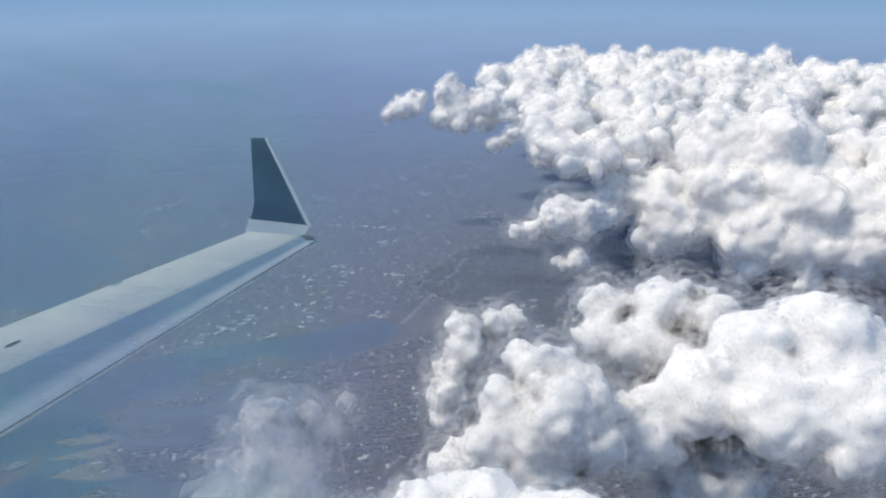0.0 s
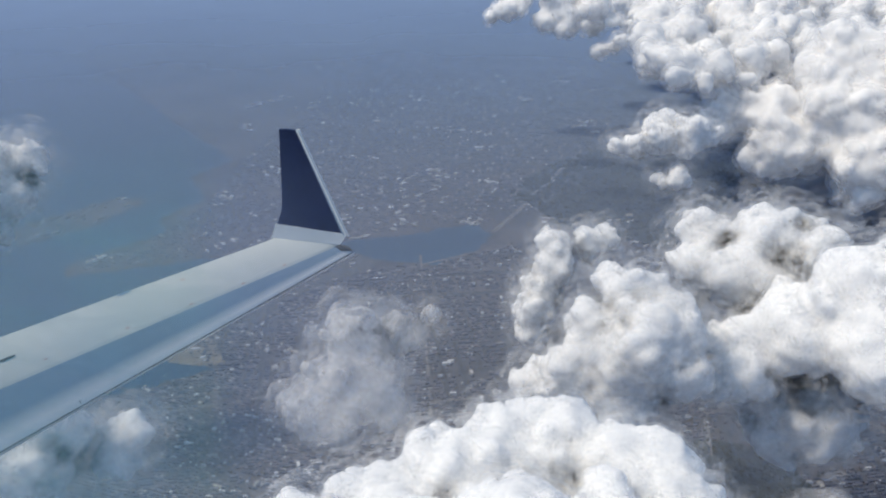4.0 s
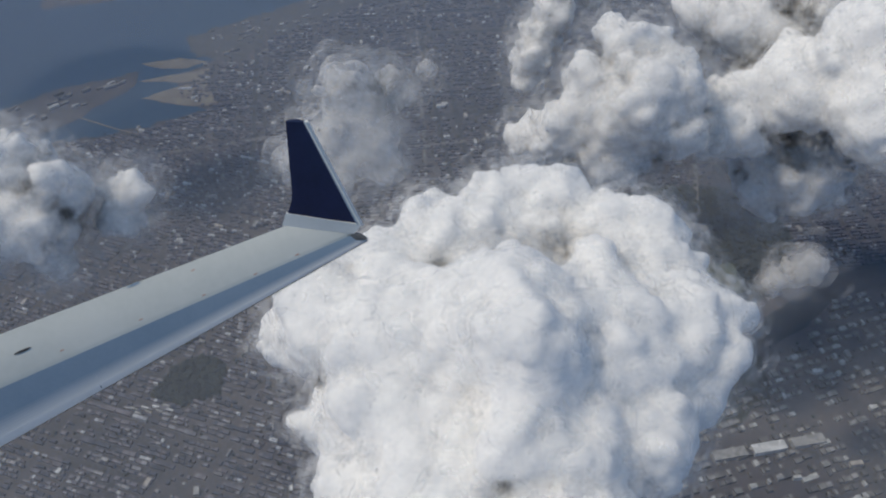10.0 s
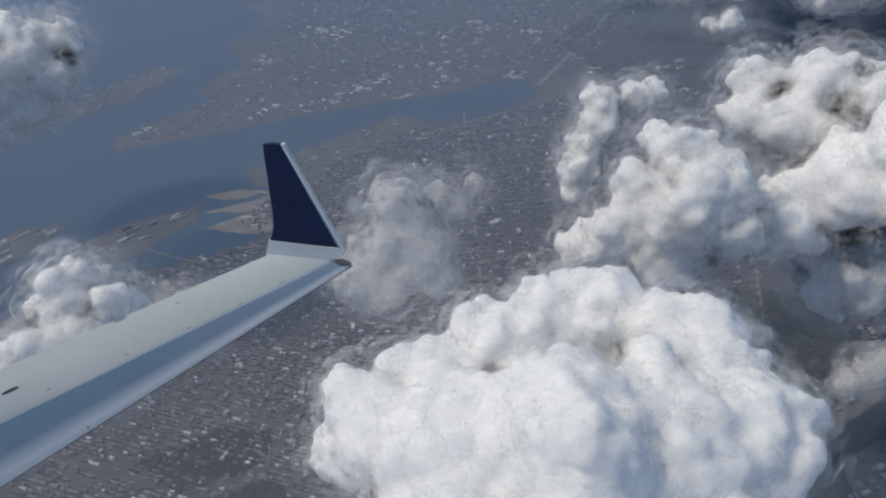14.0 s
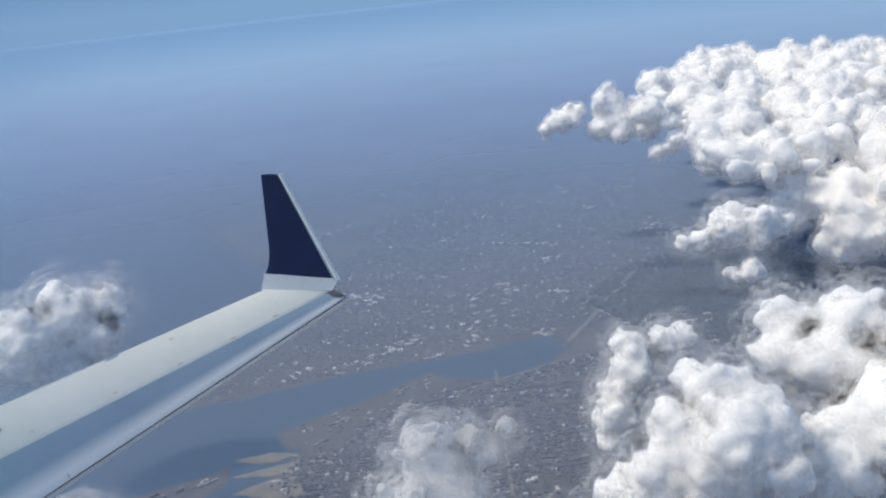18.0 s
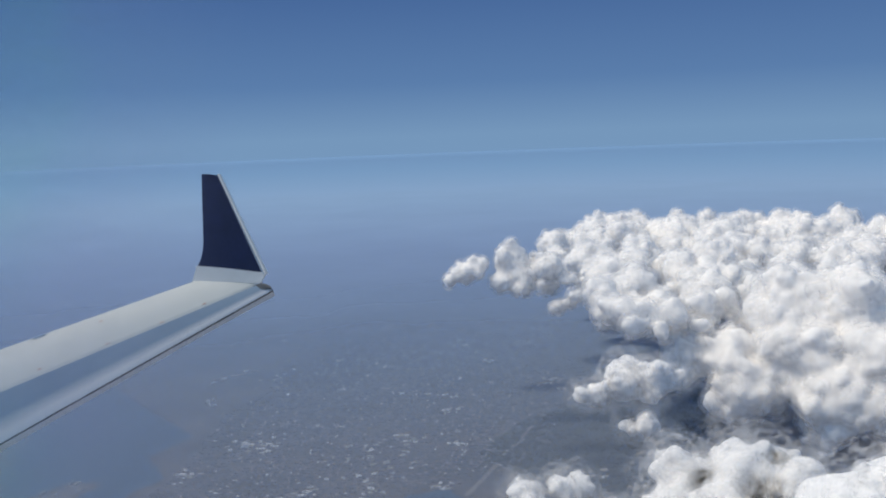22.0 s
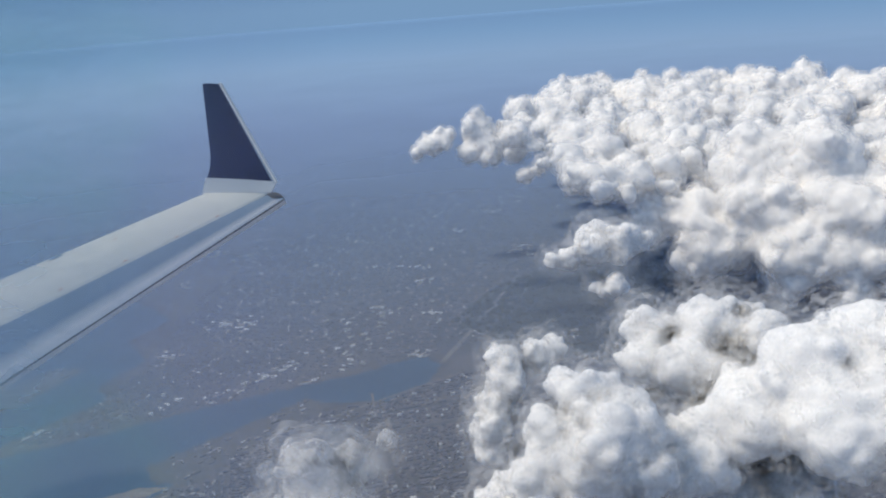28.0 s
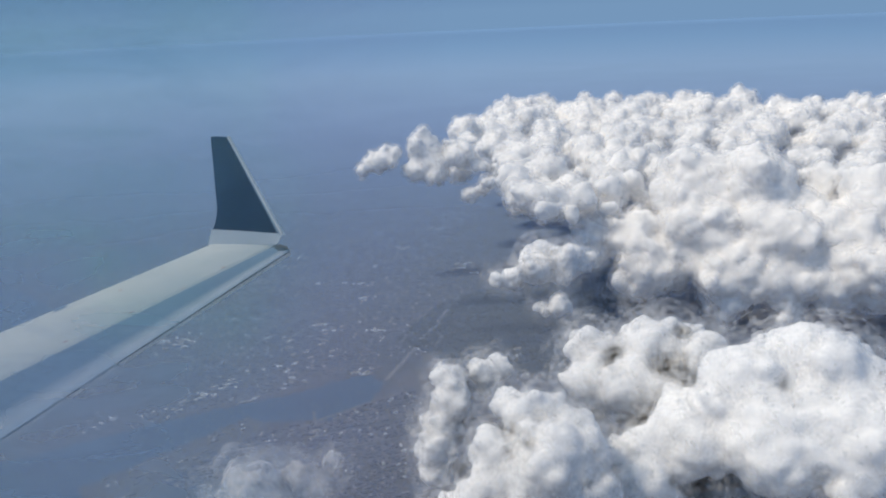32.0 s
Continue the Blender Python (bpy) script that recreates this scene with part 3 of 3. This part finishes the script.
CLOUD_H = [(20.7, 164.5, 47.8, 2.8), (25.6, 164.1, 49.4, 3.9), (31.6, 163.7, 50.8, 4.1), (17.3, 164.0, 47.2, 1.8), (34.7, 163.5, 49.7, 2.3), (29.7, 160.9, 42.2, 2.3), (26.0, 161.5, 41.6, 1.1)]
CLOUD_J = [(48.1, 207.6, 46.4, 6.9), (56.5, 202.3, 43.7, 7.9), (75.2, 203.7, 56.1, 9.5), (84.9, 198.1, 56.1, 10.0), (71.4, 198.8, 46.2, 11.5), (86.2, 193.5, 46.5, 12.2), (60.9, 197.7, 38.1, 8.6), (77.7, 190.1, 38.1, 10.8), (53.8, 200.7, 34.2, 4.3), (86.4, 184.0, 36.4, 8.6), (46.4, 205.3, 41.3, 5.2), (67.2, 203.3, 52.0, 6.5), (95.7, 192.0, 48.0, 8.6), (101.2, 185.7, 44.4, 10.0), (97.8, 181.4, 36.2, 8.6), (109.8, 186.5, 49.6, 10.8), (109.1, 179.3, 38.4, 11.5), (91.0, 185.1, 40.4, 7.2)]
CLOUD_K = [(-12.2, 237.5, 58.9, 2.1), (-8.3, 238.7, 60.5, 3.2), (-3.8, 239.0, 62.8, 2.9), (5.9, 240.6, 63.6, 5.1), (9.2, 239.0, 58.2, 4.2), (3.2, 238.4, 58.0, 3.2), (18.2, 235.4, 50.0, 2.1), (21.8, 235.2, 52.0, 1.6), (15.6, 239.9, 61.6, 5.1)]
CLOUD_M = [(38.8, 91.1, 55.9, 6.0), (45.1, 91.6, 59.3, 5.2), (47.9, 88.2, 55.9, 7.7), (32.5, 90.6, 49.5, 6.3), (40.3, 85.6, 50.9, 7.7), (49.1, 82.3, 52.2, 8.4), (24.5, 89.6, 45.6, 4.9)]
CLOUD_N = [(18.8, 79.0, 39.6, 2.3), (20.7, 77.6, 38.4, 2.3), (17.6, 77.3, 37.6, 1.9), (32.1, 73.2, 37.1, 3.3), (34.4, 73.0, 38.3, 3.0), (29.6, 71.8, 36.2, 1.7)]


# ---- clouds ----
def ico(level):
    bm = bmesh.new()
    bmesh.ops.create_icosphere(bm, subdivisions=level, radius=1.0)
    v = np.array([x.co[:] for x in bm.verts])
    f = np.array([[q.index for q in p.verts] for p in bm.faces])
    bm.free()
    return v, f


BALL_V, BALL_F = ico(2)


def billow(lobes, seed, sprout=14):
    """Balls on balls: every lobe sprouts smaller heads, mostly upwards, and those sprout smaller ones still."""
    rng = random.Random(seed)
    balls = []
    for x, y, z, r in lobes:
        balls.append((x, y, z, r * 0.95))
        for _ in range(sprout):
            d = Vector((rng.gauss(0, 1), rng.gauss(0, 1), rng.gauss(0.25, 0.8))).normalized()
            r2 = r * min(0.5, 0.16 + rng.expovariate(9))
            c = Vector((x, y, z)) + d * (r * rng.uniform(0.6, 0.88))
            balls.append((*c, r2))
            for _ in range(4):
                d2 = (d + Vector((rng.gauss(0, 0.7), rng.gauss(0, 0.7), rng.gauss(0.15, 0.7)))).normalized()
                balls.append((*(c + d2 * r2 * rng.uniform(0.7, 1.0)), r2 * rng.uniform(0.25, 0.5)))
    return balls


def shell(name, me, parent, mat, voxel, grow, bumps, soft, blur=3, ragged=0.0, crisp=False):
    ob = new(name, me)
    ob.parent = parent
    ob.material_slots[0].link = "OBJECT"
    ob.material_slots[0].material = mat
    rm = ob.modifiers.new("merge", "REMESH")
    rm.mode, rm.voxel_size, rm.use_smooth_shade = "VOXEL", voxel, True
    sm = ob.modifiers.new("soften", "SMOOTH")
    sm.factor, sm.iterations = 0.5, soft

    def swell(size, strength, level, kind):
        dm = ob.modifiers.new("billow", "DISPLACE")
        dm.strength, dm.mid_level = strength, level
        if size:
            tx = bpy.data.textures.new("billow", "CLOUDS")
            tx.noise_scale, tx.noise_depth, tx.noise_type = size, 2, kind
            dm.texture, dm.texture_coords = tx, "GLOBAL"

    for size, strength in bumps:
        hard = crisp and size < voxel * 12
        swell(size, strength, 0.3 if hard else 0.5, "HARD_NOISE" if hard else "SOFT_NOISE")
    heal = ob.modifiers.new("heal", "REMESH")
    heal.mode, heal.voxel_size, heal.use_smooth_shade = "VOXEL", voxel, True
    ps = ob.modifiers.new("blur", "SMOOTH")
    ps.factor, ps.iterations = 0.5, blur
    if grow:
        swell(0, grow, 0.0, "")
    if ragged:
        swell(voxel * 7, ragged, 0.0, "SOFT_NOISE")
        swell(voxel * 2.5, ragged * 0.6, 0.3, "SOFT_NOISE")
    return ob


def cloud(lobes, seed, voxel, label, thin=0.0, sprout=14, far=False):
    balls = billow(lobes, seed, sprout)
    n = len(BALL_V)
    top = thing("cumulus_cloud", label, "cloud", "fair-weather clouds")
    shrink = 1 - 0.25 * thin
    fat = 0.0 if thin >= 0.6 else voxel * (0.2 if far else 0.9)
    verts = np.concatenate([BALL_V * (r * shrink + fat, r * shrink + fat, r * shrink * 0.92 + fat) + (x, y, z) for x, y, z, r in balls])
    faces = np.concatenate([BALL_F + i * n for i in range(len(balls))])
    me = bpy.data.meshes.new("cloud_body")
    me.from_pydata(verts.tolist(), [], faces.tolist())
    me.materials.append(CLOUD)
    body = [(voxel * 22, voxel * 6.5), (voxel * 10, voxel * 4.8), (voxel * 4.5, voxel * 1.9)]
    if far:
        body = [(voxel * 24, voxel * 9.0), (voxel * 10, voxel * 6.5), (voxel * 4, voxel * 1.7)]
    if thin < 0.6:
        shell("body", me, top, CLOUD_FAR if far else CLOUD_THIN if thin > 0.2 else CLOUD, voxel, 0.0, body, 3 if far else 6, 1 if far else 2, 0.0, True)
        for k in range(2 if far else 3):
            shell("wisp", me, top, WISP_FAR if far else WISP_NEAR[k], voxel, voxel * (0.5 + 0.8 * (1 + thin) * k), body, 3 if far else 6, 1 if far else 2, voxel * ((0.4 + 0.8 * k) if far else (0.6 + 2.4 * k)), True)
        if thin > 0.2:
            shell("shred", me, top, WISP_THIN, voxel * 1.5, voxel * (2.0 + 3.0 * thin), body, 5, 4, voxel * 8)
    else:
        for k in range(6):
            shell("veil", me, top, VEILS[k], voxel * (1.4 + 0.1 * k), voxel * (1.5 * k - 2.5), [(voxel * (26 - 2 * k), voxel * (10.0 + 1.2 * k)), (voxel * (9 + 0.6 * k), voxel * (7.0 + 0.5 * k))], 5, 2, voxel * (1.5 + 0.8 * k))
    return top


def scraps(lobes, seed, voxel, label, thin):
    """Lobes that touch make one cloud; the others stand alone."""
    left = list(lobes)
    while left:
        near = [left.pop(0)]
        for a in near:
            for b in left[:]:
                if (Vector(a[:3]) - Vector(b[:3])).length < 0.8 * (a[3] + b[3]):
                    left.remove(b)
                    near.append(b)
        cloud(near, seed, voxel, label, thin)
        seed += 40


cloud(CLOUD_A, 1, 0.25, "large bright white cumulus cloud with billowing top")
cloud(CLOUD_B, 2, 0.30, "puffy white cumulus cloud with grey underside", 0.3)
scraps([(x, y, z, r * 1.12) for x, y, z, r in CLOUD_C], 3, 0.28, "slender twin-towered white cumulus cloud", 0.5)
cloud([(x, y, z, r * (0.88 if z > 50 else 1.05)) for x, y, z, r in CLOUD_D], 4, 0.38, "broad broken white cumulus cloud mass", 0.4)
scraps([(x, y, z, r * 1.25) for x, y, z, r in CLOUD_E] + [(-13.0, 76.5, 56.6, 2.0), (-9.5, 77.5, 57.2, 1.4)], 5, 0.24, "thin ragged grey-white cloud over houses", 1.0)
scraps([(x, y, z, r * 1.15) for x, y, z, r in CLOUD_F], 6, 0.24, "soft ragged white cloud over the shore", 0.55)
cloud(CLOUD_G, 7, 0.45, "white cumulus cloud over the bay", 0.4)
cloud(CLOUD_H, 8, 0.30, "small flat-bottomed white cumulus cloud", 0.3)
cloud(CLOUD_J, 9, 0.55, "tall bright white cumulus cloud group", 0.1, far=True)
cloud(CLOUD_K, 11, 0.42, "small ragged white clouds trailing the bank", 0.0, far=True)
scraps([(x, y, z, r * 0.75) for x, y, z, r in CLOUD_N], 12, 0.3, "faint torn scraps of low cloud", 1.0)
cloud([(x, y, z, r * 0.89) for x, y, z, r in CLOUD_M], 10, 0.42, "wide bright white cumulus cloud deck", 0.1)
rng = random.Random(21)
BANK = [(14, 264), (30, 358), (67, 402), (113, 397), (167, 354), (184, 330), (232, 310), (129, 169), (106, 186), (97, 223), (62, 193), (60, 214), (43, 192), (32, 189), (25, 220)]
for k, (y0, y1) in enumerate(((170, 225), (225, 275), (275, 325), (325, 385))):
    lobes = []
    while len(lobes) < 130:
        x, y = rng.uniform(-20, 270), rng.uniform(y0, y1)
        if inside(x, y, BANK):
            lobes.append((x, y, 54.5 + rng.uniform(-3, 3.5), rng.uniform(0.008, 0.021) * y))
    cloud(lobes, 30 + k, 0.6, "distant sunlit bank of piled white cumulus", 0.0, 9, True)

# ---- wing ----
N = Vector((0.058, -0.825, 0.562))
TIP_TE, TIP_LE, TIP_LOW = Vector((-2.95, 9.08, 98.33)), Vector((-2.255, 9.10, 98.26)), Vector((-2.115, 9.075, 98.195))
IN_TE, IN_LE, IN_LOW = Vector((-5.986, 7.912, 97.444)), Vector((-5.995, 7.578, 96.943)), Vector((-5.952, 7.37, 96.288))


def section(s):
    te, le, low = TIP_TE.lerp(IN_TE, s), TIP_LE.lerp(IN_LE, s), TIP_LOW.lerp(IN_LOW, s)
    c = (te - low).length
    return te, le, low, c


wing = thing("aircraft_wing", "pale grey aircraft wing with polished leading edge and navy winglet", "wing")


def loft(name, rings, mat, closed=False, label="", parent=None):
    bm = bmesh.new()
    grid = [[bm.verts.new(p) for p in r] for r in rings]
    for a, b in zip(grid, grid[1:]):
        n = len(a)
        for i in range(n if closed else n - 1):
            bm.faces.new((a[i], a[(i + 1) % n], b[(i + 1) % n], b[i]))
    if closed:
        bm.faces.new(grid[0])
        bm.faces.new(grid[-1][::-1])
    bmesh.ops.recalc_face_normals(bm, faces=bm.faces[:])
    return smooth(part(name, bm, mat, parent or wing, label))


S = [i * 0.12 for i in range(19)]
skin, band, gleam_strips, lip = [], [], [[] for _ in range(6)], []
for s in S:
    te, le, low, c = section(s)
    bow = [te.lerp(le, k / 8) + N * (0.018 * c * math.sin(math.pi * k / 8)) for k in range(9)]
    under = [low.lerp(te, k / 6) - N * (0.16 * c * math.sin(math.pi * (0.15 + 0.85 * k / 6)) + 0.02) for k in range(7)]
    skin.append(bow + under)

    def nose(a):
        return le.lerp(low, a) + N * (0.004 - 0.025 * c * a * a - 0.07 * c * max(0, a - 0.7) ** 2)

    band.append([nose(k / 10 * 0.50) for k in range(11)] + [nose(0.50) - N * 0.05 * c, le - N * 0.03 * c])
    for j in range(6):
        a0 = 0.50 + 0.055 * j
        gleam_strips[j].append([nose(a0 + k / 3 * 0.055) for k in range(4)] + [nose(a0 + 0.055) - N * 0.05 * c, nose(a0) - N * 0.05 * c])
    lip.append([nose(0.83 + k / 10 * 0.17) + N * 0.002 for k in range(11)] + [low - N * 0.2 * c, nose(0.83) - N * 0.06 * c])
loft("skin", skin, PAINT, True, "pale grey painted upper skin")
loft("leading_edge", band, METAL, True, "bare metal leading edge with reflected sky in its colour")
# Each strip is one step of the painted reflection gradient.
for rows, mat in zip(gleam_strips, EDGES):
    loft("leading_edge_strip", rows, mat, True, "strip of the leading edge with reflection gradient in its colour")
loft("leading_edge_lip", lip, LIP, True, "lip of the leading edge with its bright highlight painted on")
seam = []
for s in S:
    te, le, low, c = section(s)
    down = (low - le).normalized()
    seam.append([low - N * 0.02 * c, low + down * 0.009 - N * 0.03 * c, low + down * 0.009 - N * 0.045 * c, low - N * 0.045 * c])
loft("lower_skin_edge", seam, SEAM, True, "dark seam along the underside of the leading edge")


def disc(name, centre, along, across, mat, label, thick=0.008):
    """A flat rounded plate lying on the skin."""
    u = (IN_LE - TIP_LE).normalized()
    v = N.cross(u).normalized()
    ring = [centre + u * (along * math.cos(a)) + v * (across * math.sin(a)) for a in (i * math.pi / 8 for i in range(16))]
    return loft(name, [[p - N * 0.03 for p in ring], [p + N * thick for p in ring]], mat, True, label)


def on_skin(s, a):
    te, le, low, c = section(s)
    return te.lerp(le, a) + N * (0.018 * c * math.sin(math.pi * a))


disc("fuel_cap", on_skin(0.895, 0.47), 0.095, 0.013, GREY, "dark oval cap in the skin")
for s, a in ((0.14, 0.90), (0.26, 0.93), (0.40, 0.90), (0.57, 0.84), (0.79, 0.78), (1.04, 0.74), (0.35, 0.22)):
    disc("mark", on_skin(s, a), 0.026, 0.006, RED, "small faded red mark", 0.002)
disc("hinge_fairing", on_skin(0.52, 0.02), 0.07, 0.010, METAL, "dark hinge fairing at the trailing edge")
te, le, low, c = section(0.73)
disc("stall_strip", le.lerp(low, 0.80) - N * 0.04 * c, 0.006, 0.07, GREY, "thin dark strip bent over the leading edge", 0.012)
disc("stall_strip", le.lerp(low, 0.63) - N * 0.02 * c, 0.008, 0.012, WHITE, "small pale stud on the leading edge", 0.012)
cap = []
for k in range(9):
    a = k / 8
    p = TIP_LE.lerp(TIP_LOW, a * 0.9)
    inn = Vector((-0.15, -0.03, -0.05)) * (1 - a) ** 0.7 + Vector((-0.012, 0, 0))
    out = Vector((0.035, 0.005, 0.012)) * math.sin(math.pi * (0.15 + 0.8 * a)) ** 0.6
    cap.append([p + inn + N * 0.008, p + N * 0.016, p + out, p + out - N * 0.06, p + inn - N * 0.05])
loft("tip_light", cap, GLASS, True, "dark glazed light cap at the wing tip")

# winglet: a thin blade with a bright leading edge, standing on a white fillet
BL, BR, TL, TR = Vector((-2.88, 9.09, 98.47)), Vector((-2.19, 9.125, 98.36)), Vector((-2.895, 9.29, 99.505)), Vector((-2.715, 9.33, 99.485))
BACK = Vector((0.0, 0.05, 0.0))


def blade(name, a, b, c, d, thick, mat, label, lift=0.0, flare=0.0):
    bm = bmesh.new()
    rings = []
    for k in range(17):
        s = k / 16
        l, r = a.lerp(d, s), b.lerp(c, s)
        l = l + (l - r).normalized() * flare * max(0.0, 1 - s / 0.3) ** 2.2
        row = []
        for j in range(7):
            u = j / 6
            row.append(l.lerp(r, u) + N * (thick * math.sin(math.pi * min(1, u * 1.1)) * 0.5 + lift))
        row += [l.lerp(r, j / 6) + BACK * (0.4 + 0.6 * math.sin(math.pi * j / 6)) for j in range(6, -1, -1)]
        rings.append(row)
    bm.free()
    return loft(name, rings, mat, True, label)


blade("winglet", BL, BR, TR, TL, 0.03, NAVY, "navy blue winglet", 0.0, 0.07)
e0, e1 = BR.lerp(BL, 0.055), TR.lerp(TL, 0.07)
blade("winglet_edge", e0, BR, TR, e1, 0.02, METAL, "grey bare metal border of the winglet", 0.008)
e0, e1 = BR.lerp(BL, 0.02), TR.lerp(TL, 0.04)
blade("winglet_edge", e0, BR + Vector((0.03, 0, 0)), TR + Vector((0.03, 0, 0)), e1, 0.03, WHITE, "bright bare leading edge of the winglet", 0.012)
blade("winglet_fillet", TIP_TE + Vector((-0.07, 0, -0.02)), TIP_LE + Vector((0.0, 0, 0.0)), BR + Vector((0.01, 0, 0.015)), BL + Vector((-0.08, 0, 0.015)), 0.03, WHITE, "white fairing at the winglet foot", 0.012)


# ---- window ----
def pane_reflection():
    """Clear pane with blue-green reflections painted as diffuse colour, in slanting streaks and thinner towards one
    side and the top.
    """
    m, n, l = material("pane_reflection")
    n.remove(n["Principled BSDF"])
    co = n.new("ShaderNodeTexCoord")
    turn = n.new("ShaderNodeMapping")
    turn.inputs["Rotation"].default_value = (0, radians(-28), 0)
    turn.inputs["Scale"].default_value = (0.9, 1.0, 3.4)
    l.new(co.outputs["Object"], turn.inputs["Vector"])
    streak = node(n, "ShaderNodeTexNoise", Scale=2.2, Detail=4.0, Roughness=0.5, Distortion=0.6)
    l.new(turn.outputs[0], streak.inputs["Vector"])
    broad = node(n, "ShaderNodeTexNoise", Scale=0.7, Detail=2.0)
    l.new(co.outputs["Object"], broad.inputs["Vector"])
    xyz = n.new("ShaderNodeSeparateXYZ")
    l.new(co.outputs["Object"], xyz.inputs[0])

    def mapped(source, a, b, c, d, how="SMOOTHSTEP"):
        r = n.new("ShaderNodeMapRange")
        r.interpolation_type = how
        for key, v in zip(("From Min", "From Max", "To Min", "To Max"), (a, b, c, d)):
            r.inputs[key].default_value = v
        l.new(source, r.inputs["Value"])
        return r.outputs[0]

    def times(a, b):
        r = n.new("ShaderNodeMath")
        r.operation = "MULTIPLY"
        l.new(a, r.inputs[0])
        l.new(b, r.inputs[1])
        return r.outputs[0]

    glare = times(mapped(xyz.outputs["X"], -1.75, -0.55, 0.37, 0.0, "LINEAR"), mapped(xyz.outputs["Z"], 100.9, 101.5, 1.0, 0.0))
    glare = times(glare, times(mapped(streak.outputs[0], 0.3, 0.7, 0.72, 1.2), mapped(broad.outputs[0], 0.3, 0.7, 0.75, 1.1)))
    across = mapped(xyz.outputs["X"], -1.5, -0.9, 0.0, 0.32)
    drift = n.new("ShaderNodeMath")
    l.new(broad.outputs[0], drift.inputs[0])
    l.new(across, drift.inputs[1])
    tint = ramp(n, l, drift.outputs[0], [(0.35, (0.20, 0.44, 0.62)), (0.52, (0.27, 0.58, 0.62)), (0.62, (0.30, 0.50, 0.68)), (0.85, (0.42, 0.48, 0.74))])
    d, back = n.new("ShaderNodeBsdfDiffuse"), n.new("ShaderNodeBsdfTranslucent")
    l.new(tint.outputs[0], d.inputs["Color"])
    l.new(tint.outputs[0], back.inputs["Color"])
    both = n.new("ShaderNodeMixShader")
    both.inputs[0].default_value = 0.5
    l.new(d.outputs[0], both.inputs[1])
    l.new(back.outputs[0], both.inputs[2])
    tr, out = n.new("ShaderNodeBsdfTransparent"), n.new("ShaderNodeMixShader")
    l.new(glare, out.inputs[0])
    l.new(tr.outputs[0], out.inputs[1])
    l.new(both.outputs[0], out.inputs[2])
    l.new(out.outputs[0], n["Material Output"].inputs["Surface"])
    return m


# Pane sized and placed so its painted reflections suit the camera's view.
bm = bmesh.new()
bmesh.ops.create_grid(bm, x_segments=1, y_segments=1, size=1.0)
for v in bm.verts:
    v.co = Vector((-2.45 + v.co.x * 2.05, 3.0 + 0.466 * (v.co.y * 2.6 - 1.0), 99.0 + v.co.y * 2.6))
pane = part("window_pane", bm, pane_reflection())
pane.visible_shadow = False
tagged(pane, "clear window pane with blue-green reflections painted on", "window pane", kind="structure")
